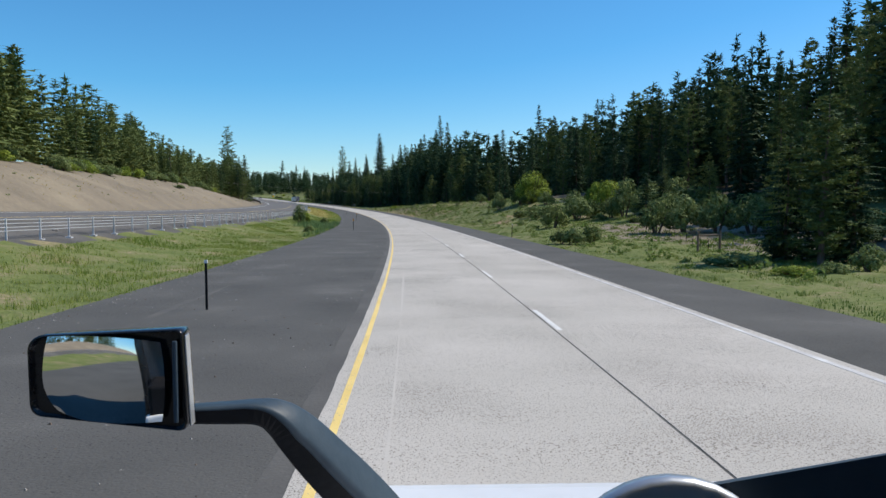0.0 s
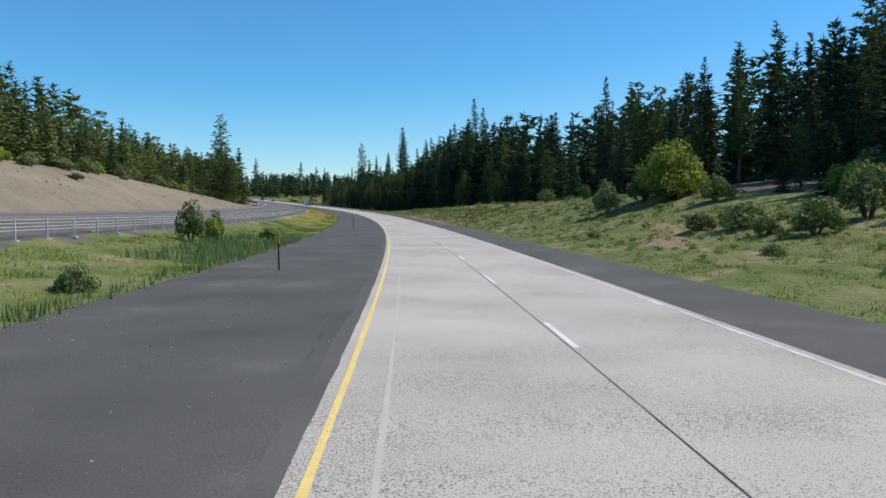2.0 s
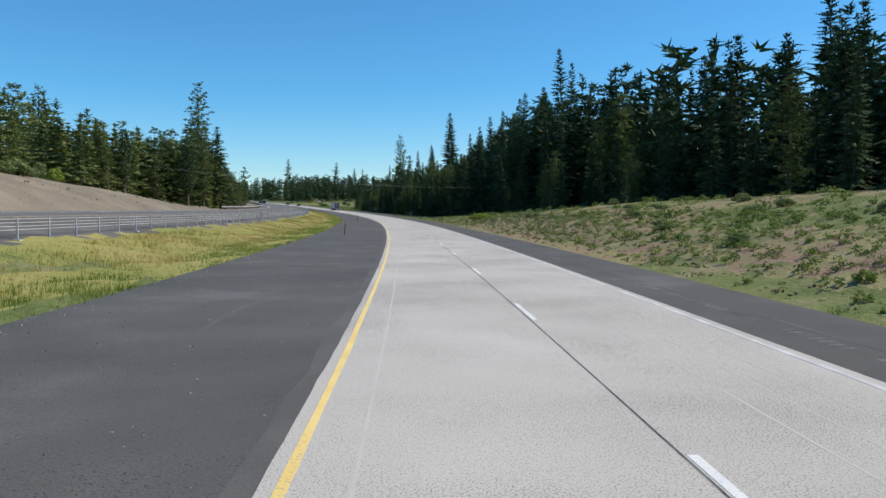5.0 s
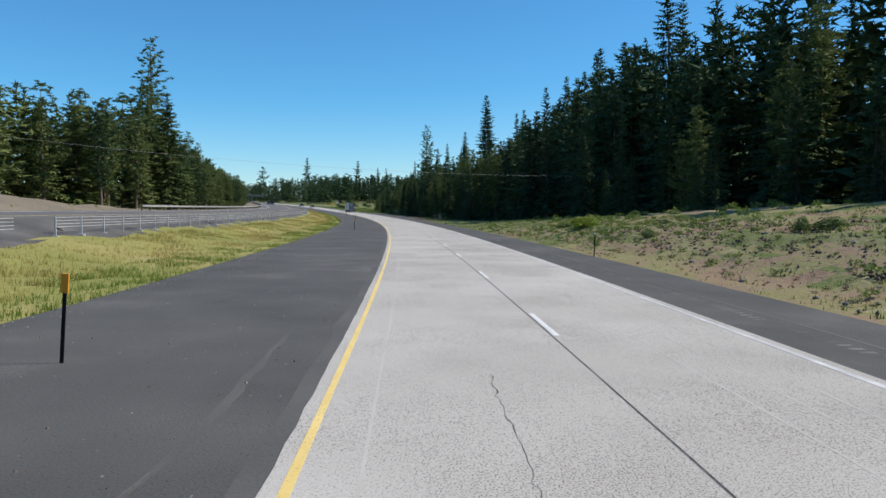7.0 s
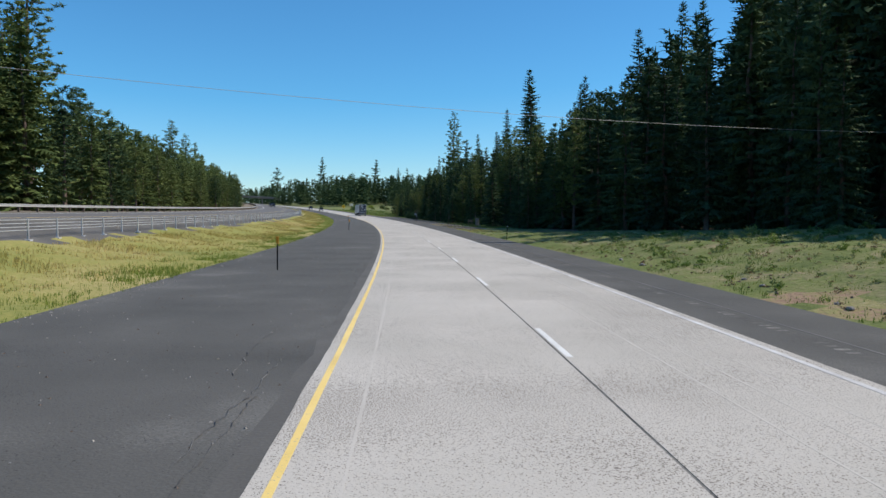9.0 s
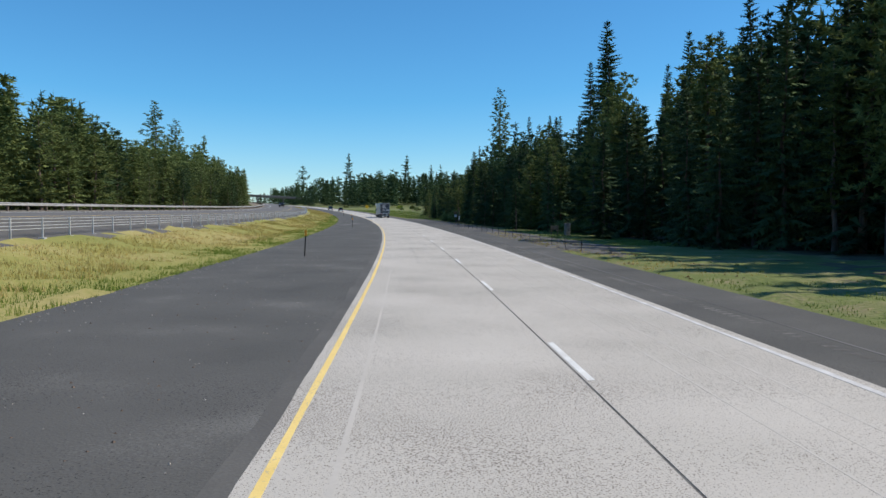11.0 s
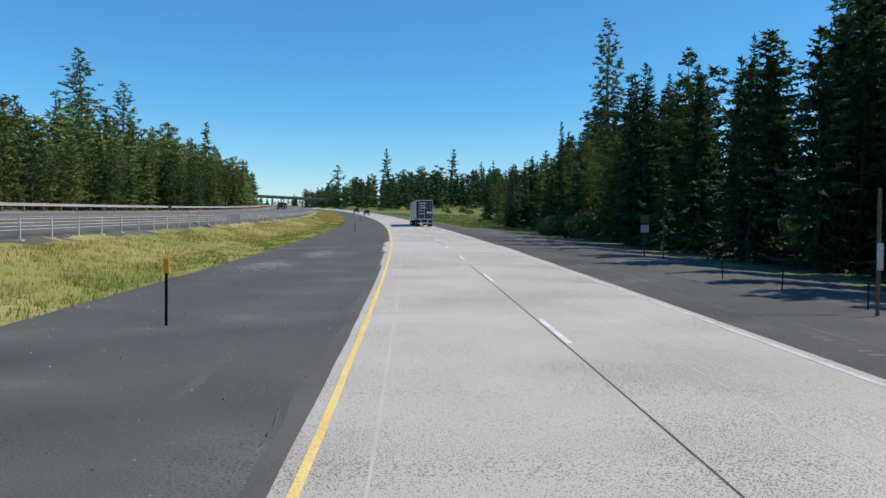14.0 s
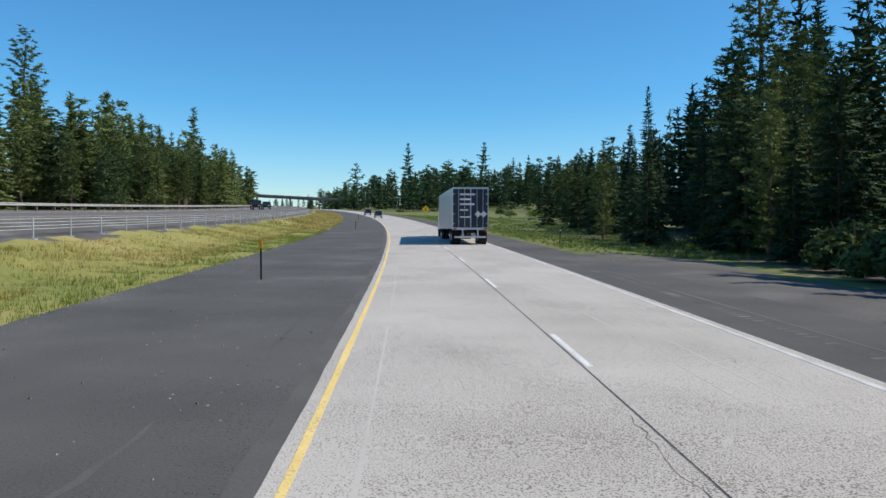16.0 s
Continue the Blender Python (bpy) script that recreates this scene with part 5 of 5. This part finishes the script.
def wire_fence(s0, s1, u0, gap, u1=None):
    """A wire fence from s0 to s1, that may draw away from the road from u0 to u1."""
    ob = thing("wire_fence", "low sagging wire fence on thin dark steel posts", "fence", on_road(s0, u0, float(prof(s0, u0))))
    inv = ob.matrix_basis.inverted()
    me = None

    def across(s):
        return u0 if u1 is None else u0 + (u1 - u0) * (s - s0) / (s1 - s0)

    for s in np.arange(s0, s1 + 0.1, gap):
        u = across(s)
        if me is None:
            c = part("post", boxed((-0.016, 0.016), (-0.016, 0.016), (-0.3, 0.66), 0.004), M_BLACK)
            me = c.data
        else:
            c = new("post", me)
        c.parent = ob
        c.matrix_basis = inv @ on_road(float(s), u, float(prof(s, u))) @ pose(0, 0, 0, 0, TREE_RNG.uniform(-4, 4), 0)
    for h in (0.34, 0.6):
        bm = bmesh.new()
        ss = np.arange(s0, s1 + 0.1, gap)
        for a, b in zip(ss[:-1], ss[1:]):
            rod(bm, inv @ Vector([float(v) for v in rd(a, across(a), float(prof(a, across(a))) + h)]), inv @ Vector([float(v) for v in rd(b, across(b), float(prof(b, across(b))) + h)]), 0.0035, n=3)
        part("wire", bm, M_JOINT, ob)


wire_fence(391, 470, 12.0, 4.2)
wire_fence(225, 330, 29.5, 7.5)
wire_fence(43.0, 76, 18.4, 3.3, 27.0)
brace = thing("fence_brace", "stout dark timber fence brace with two posts and a top rail", "fence", on_road(42.5, 18.2, float(prof(42.5, 18.2)), 15))
for x in (-0.75, 0.75):
    part("post", rod(bmesh.new(), (x, 0, -0.3), (x, 0, 1.15), 0.075, 0.065, 10), M_TIMBER, brace)
part("rail", rod(bmesh.new(), (-0.75, 0, 0.9), (0.75, 0, 0.94), 0.05, 0.05, 8), M_TIMBER, brace)


def pole(s, u, h, arms, label):
    ob = thing("utility_pole", label, "utility pole", on_road(s, u, float(prof(s, u)), 90), "utility poles")
    part("mast", rod(bmesh.new(), (0, 0, -0.5), (0, 0, h), 0.16, 0.11, 10), M_TIMBER, ob)
    for z in arms:
        a = part("crossarm", boxed((-1.2, 1.2), (-0.06, 0.06), (z - 0.06, z + 0.06), 0.01), M_TIMBER, ob)
        for x in (-1.1, -0.5, 0.5, 1.1):
            part("insulator", rod(bmesh.new(), (x, 0, z + 0.06), (x, 0, z + 0.2), 0.04, 0.03, 8), M_WHITE, a)
    return ob


def wire(a, b, sag, name="power_line"):
    """A cable that hangs between two places given as along, across, height over the road."""
    p, q = (Vector([float(v) for v in rd(*k)]) for k in (a, b))
    cu = bpy.data.curves.new(name, "CURVE")
    cu.dimensions = "3D"
    cu.bevel_depth, cu.bevel_resolution = 0.011, 1
    sp = cu.splines.new("POLY")
    sp.points.add(20)
    for k, pt in enumerate(sp.points):
        t = k / 20
        w = p.lerp(q, t)
        pt.co = (w.x, w.y, w.z - 4 * sag * t * (1 - t), 1)
    cu.materials.append(M_RAIL)
    return tagged(new(name, cu), "thin power line strung between poles", "power line", "power lines")


pole(380, -61, 14.5, (14.0,), "tall weathered timber utility pole beside the woods")
pole(357, -65, 8.2, (7.9,), "timber utility pole with one crossarm on the bank")
pole(338, 42, 11.0, (10.6,), "timber utility pole in front of the forest")
sign_post(434.4, 15.7, [], 2.85, "slim weathered post beside the gravel lane")
pole(304.7, -50, 11.5 - float(prof(304.7, -50)), (), "short weathered timber pole among the trees of the bank")
pole(332.9, 45, 8.0 - float(prof(332.9, 45)), (), "short weathered timber pole in the edge of the forest")
wire((304.7, -50, 11.36), (332.9, 45, 7.89), 1.95)
for dx in (-1.0, 0.0, 1.0):
    wire((338 + dx, 42, 12.2), (250 + dx, 60, 15.0), 0.8)


def stone_pillar(s, u):
    ob = thing("stone_pillar", "stout rubble stone pillar with a flat cap stone", "pillar", on_road(s, u, float(prof(s, u))) @ Matrix.Diagonal((0.66, 0.66, 0.92, 1)))
    r = random.Random(8)
    part("core", boxed((-0.36, 0.36), (-0.36, 0.36), (-0.2, 1.45), 0.02), M_JOINT, ob, "recessed dark mortar core")
    for row in range(5):
        for k in range(8):
            side, half = divmod(k, 2)
            x = -0.2 + 0.4 * half + r.uniform(-0.03, 0.03)
            m = pose(0, 0, 0.14 + 0.28 * row, 0, 0, 90 * side) @ pose(x, -0.38, 0, r.uniform(-4, 4), r.uniform(-6, 6), r.uniform(-4, 4))
            part("stone", boxed((-0.19, 0.19), (-0.07, 0.06), (-0.125, 0.125), 0.035, m), M_STONE, ob)
    part("cap_stone", boxed((-0.5, 0.5), (-0.5, 0.5), (1.42, 1.54), 0.03), M_STONE, ob)


stone_pillar(430, 20.7)
ob = thing("sign_board", "low timber park sign board between posts", "sign", on_road(431.5, 19.6, float(prof(431, 19.6))) @ Matrix.Diagonal((0.75, 0.75, 0.85, 1)))
part("board", boxed((-0.6, 0.6), (-0.04, 0.04), (0.75, 1.25), 0.01), M_TIMBER, ob)
for x in (-0.5, 0.5):
    part("post", boxed((x - 0.06, x + 0.06), (-0.06, 0.06), (-0.3, 1.35), 0.01), M_TIMBER, ob)


def boulder(s, u, r, seed):
    g = np.random.default_rng(seed)
    bm = bmesh.new()
    bmesh.ops.create_icosphere(bm, subdivisions=2, radius=r)
    for v in bm.verts:
        v.co *= 1 + g.normal(0, 0.11)
        v.co.z *= 0.62
    ob = part("rock", bm, M_STONE)
    ob.matrix_basis = on_road(s, u, float(prof(s, u)) + r * 0.2, g.uniform(0, 360))
    tagged(ob, "pale angular rock half sunk in the verge", "rock", "verge rocks")




def rubble(s0, s1, u0, u1, n, lo, hi, seed):
    """Loose dark broken rock on the cut, as one sheet of stuff."""
    g = np.random.default_rng(seed)
    base = np.array([(1, 0, 0), (-1, 0, 0), (0, 1, 0), (0, -1, 0), (0, 0, 1), (0, 0, -1)], dtype=float)
    tri = np.array([(0, 2, 4), (2, 1, 4), (1, 3, 4), (3, 0, 4), (2, 0, 5), (1, 2, 5), (3, 1, 5), (0, 3, 5)])
    vs, fs_ = [], []
    for k in range(n):
        s, u, r = g.uniform(s0, s1), g.uniform(u0, u1), g.uniform(lo, hi)
        x, y, _z = rd(s, u)
        vs.append(base * g.uniform(0.5, 1.3, (6, 1)) * r * (1, 1, 0.7) + g.normal(0, 0.12 * r, (6, 3)) + (float(x), float(y), ground_z(s, u) + r * 0.15))
        fs_.append(tri + 6 * k)
    tagged(new("rubble", fast("rubble", np.concatenate(vs), np.concatenate(fs_), M_DARKROCK)), "loose dark broken rock on the cut slope", "rubble", kind="stuff")


def grit(name, s0, s1, u0, u1, n, lo, hi, seed, material, label):
    """Loose chips on the asphalt, as one sheet of stuff."""
    g = np.random.default_rng(seed)
    base = np.array([(1, 0, 0), (-0.6, 0.8, 0), (-0.5, -0.8, 0), (0, 0, 0.7)])
    vs, fs_ = [], []
    for k in range(n):
        s, u, r = g.uniform(s0, s1), g.uniform(u0, u1), g.uniform(lo, hi)
        x, y, z = rd(s, u, -0.013)
        vs.append(base * g.uniform(0.6, 1.4, (4, 1)) * r * (g.choice((-1, 1)), g.choice((-1, 1)), 1) + (float(x), float(y), float(z)))
        fs_.append(np.array([(0, 1, 3), (1, 2, 3), (2, 0, 3)]) + 4 * k)
    tagged(new(name, fast(name, np.concatenate(vs), np.concatenate(fs_), material)), label, "grit", kind="stuff")


grit("pale_grit", 0, 560, -7.3, -0.5, 5200, 0.008, 0.028, 15, M_PALECHIP, "pale stone chips strewn over the asphalt shoulder")
grit("dark_grit", 0, 560, -7.3, -0.5, 2600, 0.01, 0.035, 16, M_DARKROCK, "dark crumbs of broken asphalt on the shoulder")
grit("edge_grit", 0, 560, -7.5, -6.6, 2600, 0.01, 0.04, 17, M_PALECHIP, "pale gravel along the edge of the median grass")
rubble(216, 272, 14.0, 21.0, 2600, 0.025, 0.12, 5)
rubble(150, 340, 11.5, 13.5, 500, 0.03, 0.09, 6)
rr = random.Random(9)
for k in range(70):
    boulder(rr.uniform(95, 330), rr.uniform(11.5, 21), rr.uniform(0.05, 0.14), k)
for k in range(34):
    boulder(rr.uniform(10, 520), rr.uniform(-17.6, -15.9), rr.uniform(0.10, 0.26), 100 + k)
for k in range(24):
    boulder(rr.uniform(10, 500), rr.uniform(-7.9, -7.2), rr.uniform(0.05, 0.10), 200 + k)


# ---- the tractor in whose cab the drive begins ----
def loft(sections):
    """A skin through rings of equal count, closed at both ends."""
    bm = bmesh.new()
    rings = [[bm.verts.new(p) for p in sec] for sec in sections]
    n = len(rings[0])
    for a, b in zip(rings[:-1], rings[1:]):
        for i in range(n):
            bm.faces.new((a[i], a[(i + 1) % n], b[(i + 1) % n], b[i]))
    bm.faces.new(rings[0])
    bm.faces.new(rings[-1][::-1])
    bmesh.ops.recalc_face_normals(bm, faces=bm.faces)
    for f in bm.faces:
        f.smooth = n > 16 and len(f.verts) == 4
    return bm


def tractor():
    ob = thing("truck_tractor", "white long-nosed truck tractor with a hood mirror on a curved arm", "truck", on_road(0, 0, 0))
    swap = Matrix(((0, 1, 0, 0), (1, 0, 0, 0), (0, 0, 1, 0), (0, 0, 0, 1)))
    hood = part("hood", prism([(0.75, 0.9), (0.75, 1.53), (2.2, 1.468), (2.75, 1.19), (3.0, 0.8), (3.0, 0.5), (2.4, 0.5), (2.3, 0.95)], 0.62, 2.30, 0.05), M_TRUCKWHITE, ob)
    hood.matrix_basis = swap
    for x0, x1 in ((0.22, 0.60), (2.32, 2.70)):
        f = part("fender", prism([(1.2, 0.55), (1.35, 1.0), (1.75, 1.18), (2.3, 1.1), (2.75, 0.75), (2.85, 0.45), (2.6, 0.45), (2.3, 0.9), (1.75, 1.05), (1.5, 0.85), (1.4, 0.5)], x0, x1, 0.02), M_TRUCKWHITE, ob)
        f.matrix_basis = swap
    part("bumper", boxed((0.25, 2.67), (2.95, 3.12), (0.35, 0.72), 0.05), M_ALU, ob, "bright metal front bumper")
    for n, x, y, z in (("left_wall", (0.2, 0.26), (-2.6, 0.45), (1.0, 3.05)), ("right_wall", (2.64, 2.7), (-2.6, 0.45), (1.0, 3.05)), ("back_wall", (0.26, 2.64), (-2.6, -2.54), (1.0, 3.05)),
                       ("roof", (0.2, 2.7), (-2.6, 0.15), (3.05, 3.13)), ("cab_floor", (0.26, 2.64), (-2.54, 0.7), (0.94, 1.0)), ("firewall", (0.26, 2.64), (0.66, 0.74), (0.9, 1.5))):
        # left wall dark: shade on the white cab's side put into its colour
        part(n, boxed(x, y, z, 0.02), M_DARKCAR_CABSHADE if n == "left_wall" else M_TRUCKWHITE, ob)
    part("dashboard", prism([(0.32, 1.0), (0.32, 1.72), (0.45, 1.83), (0.72, 1.78), (0.72, 1.0)], 0.28, 2.62, 0.02), M_BLACK, ob, "black plastic dashboard").matrix_basis = swap
    part("frame", boxed((1.0, 1.9), (-5.2, 2.6), (0.62, 0.9), 0.02), M_BLACK, ob)
    for sx in (-1, 1):
        wheel(ob, 1.45 + sx * 1.05, 1.95, 0.5, 0.3)
        for y in (-3.4, -4.7):
            wheel(ob, 1.45 + sx * 0.95, y, 0.52, 0.55)
    # round top of the steering wheel and binnacle edge on the dashboard, before the driver
    steering = part("steering_wheel_top", loft([[(1.112 + r * math.cos(a), y, 1.979 + r * math.sin(a)) for a in (k * 6.2832 / 32 for k in range(32))] for r, y in ((0.080, 0.602), (0.088, 0.602), (0.088, 0.614), (0.080, 0.618))]), M_BLACK, ob)
    # pale reflection on the steering wheel, built as a grey metal ring
    part("wheel_reflection", loft([[(1.112 + r * math.cos(a), y, 1.979 + r * math.sin(a)) for a in (k * 6.2832 / 32 for k in range(32))] for r, y in ((0.0865, 0.597), (0.0925, 0.596), (0.0965, 0.602), (0.0955, 0.612))]), M_ALU, steering, "pale reflection on the steering wheel, built as a grey ring")
    e = part("binnacle", loft([[(1.15, 0.62, 1.80), (1.15, 0.66, 1.80), (1.15, 0.66, 2.045), (1.15, 0.62, 2.06)], [(1.50, 0.60, 1.80), (1.50, 0.66, 1.80), (1.50, 0.66, 2.10), (1.50, 0.60, 2.127)]]), M_BLUEGREY, ob)
    # hood mirror
    def shell(y, k):
        """A four-cornered ring with rounded corners, shrunk by k."""
        corner = ((0.188, 1.903, 0.024, 180), (0.480, 1.874, 0.018, 270), (0.472, 2.066, 0.012, 0), (0.187, 2.056, 0.030, 90))
        cx = (0.188 + 0.480 + 0.472 + 0.187) / 4
        cz = (1.903 + 1.874 + 2.066 + 2.056) / 4
        ring = []
        for x, z, r, a0 in corner:
            ox, oz = x + (r if x < cx else -r), z + (r if z < cz else -r)
            for q in range(6):
                a = radians(a0 + 18 * q)
                ring.append((cx + (ox + r * math.cos(a) - cx) * k, y, cz + (oz + r * math.sin(a) - cz) * k))
        return ring

    mir = part("mirror_housing", loft([shell(1.412, 0.93), shell(1.402, 0.955), shell(1.400, 0.975), shell(1.405, 0.995), shell(1.42, 1.0), shell(1.46, 0.97), shell(1.50, 0.88), shell(1.525, 0.72), shell(1.535, 0.5)]), M_GLOSS, ob, "glossy black mirror housing")
    bm = bmesh.new()
    nx, nz = 20, 14
    grid = []
    for i in range(nx + 1):
        for j in range(nz + 1):
            a, b = i / nx * 2 - 1, j / nz * 2 - 1
            kk = 0.75 if a < 0 and b < 0 else 0.30
            x = 0.331 + 0.110 * a * math.sqrt(1 - kk * b * b / 2)
            z = 1.975 + 0.080 * b * math.sqrt(1 - kk * a * a / 2) - 0.006 * a
            grid.append(bm.verts.new((x, 1.396 - 0.012 * (1 - 0.5 * a * a - 0.5 * b * b), z)))
    for i in range(nx):
        for j in range(nz):
            q = i * (nz + 1) + j
            bm.faces.new((grid[q], grid[q + nz + 1], grid[q + nz + 2], grid[q + 1]))
    for f in bm.faces:
        f.smooth = True
    bmesh.ops.recalc_face_normals(bm, faces=bm.faces)
    part("mirror_glass", bm, M_MIRROR, mir, "convex mirror glass")
    part("bezel", boxed((0.4535, 0.462), (1.394, 1.404), (1.892, 2.045), 0.003), M_BLUEGREY, mir, "grey-blue bezel strip")
    part("rim", boxed((-0.0015, 0.0015), (-0.012, 0.012), (-0.085, 0.085), 0.001, pose(0.4775, 1.42, 1.968, 0, -2.6, 0)), M_ALU, mir, "bright edge strip")
    line = [((0.455, 1.465, 1.889), 0.016), ((0.526, 1.49, 1.884), 0.019), ((0.588, 1.51, 1.879), 0.022), ((0.624, 1.535, 1.857), 0.030), ((0.655, 1.57, 1.8135), 0.038), ((0.702, 1.61, 1.743), 0.044), ((0.773, 1.67, 1.639), 0.049), ((0.87, 1.74, 1.491), 0.054), ((0.97, 1.84, 1.36), 0.058)]
    fine = []
    for k in range(len(line) - 1):
        c = [line[min(max(k + j, 0), len(line) - 1)] for j in (-1, 0, 1, 2)]
        p4 = [np.array((*q[0], q[1])) for q in c]
        for t in (0.0, 0.25, 0.5, 0.75):
            w = 0.5 * (2 * p4[1] + (p4[2] - p4[0]) * t + (2 * p4[0] - 5 * p4[1] + 4 * p4[2] - p4[3]) * t * t + (3 * p4[1] - p4[0] - 3 * p4[2] + p4[3]) * t ** 3)
            fine.append((tuple(float(v) for v in w[:3]), float(w[3])))
    line = fine + [line[-1]]
    secs, tops = [], []
    for k, (p, r) in enumerate(line):
        p = Vector(p)
        d = (Vector(line[min(k + 1, len(line) - 1)][0]) - Vector(line[max(k - 1, 0)][0])).normalized()
        side = Vector((0.35, 0.94, 0)).normalized()
        side = (side - d * side.dot(d)).normalized()
        up = d.cross(side) * -1
        if up.z < 0:
            up = -up
        secs.append([p + side * r * x + up * r * z for x, z in ((-0.7, -1), (0.7, -1), (1, -0.7), (1, 0.7), (0.7, 1), (-0.7, 1), (-1, 0.7), (-1, -0.7))])
        tops.append([p + side * r * x + up * r * z for x, z in ((-1.02, 0.62), (1.02, 0.62), (1.03, 0.74), (0.9, 0.95), (0.72, 1.05), (-0.72, 1.05), (-0.9, 0.95), (-1.03, 0.74))])
    arm = part("mirror_arm", loft(secs), M_BLACK, ob, "curved black mirror arm")
    # sheen on the black arm's top, put into a blue-grey cap
    cap = loft(tops)
    for f in cap.faces:
        f.smooth = len(f.verts) == 4
    part("arm_top_sheen", cap, M_BLUEGREY, arm, "blue-grey sheen along the arm's top, built as a coloured cap")


tractor()
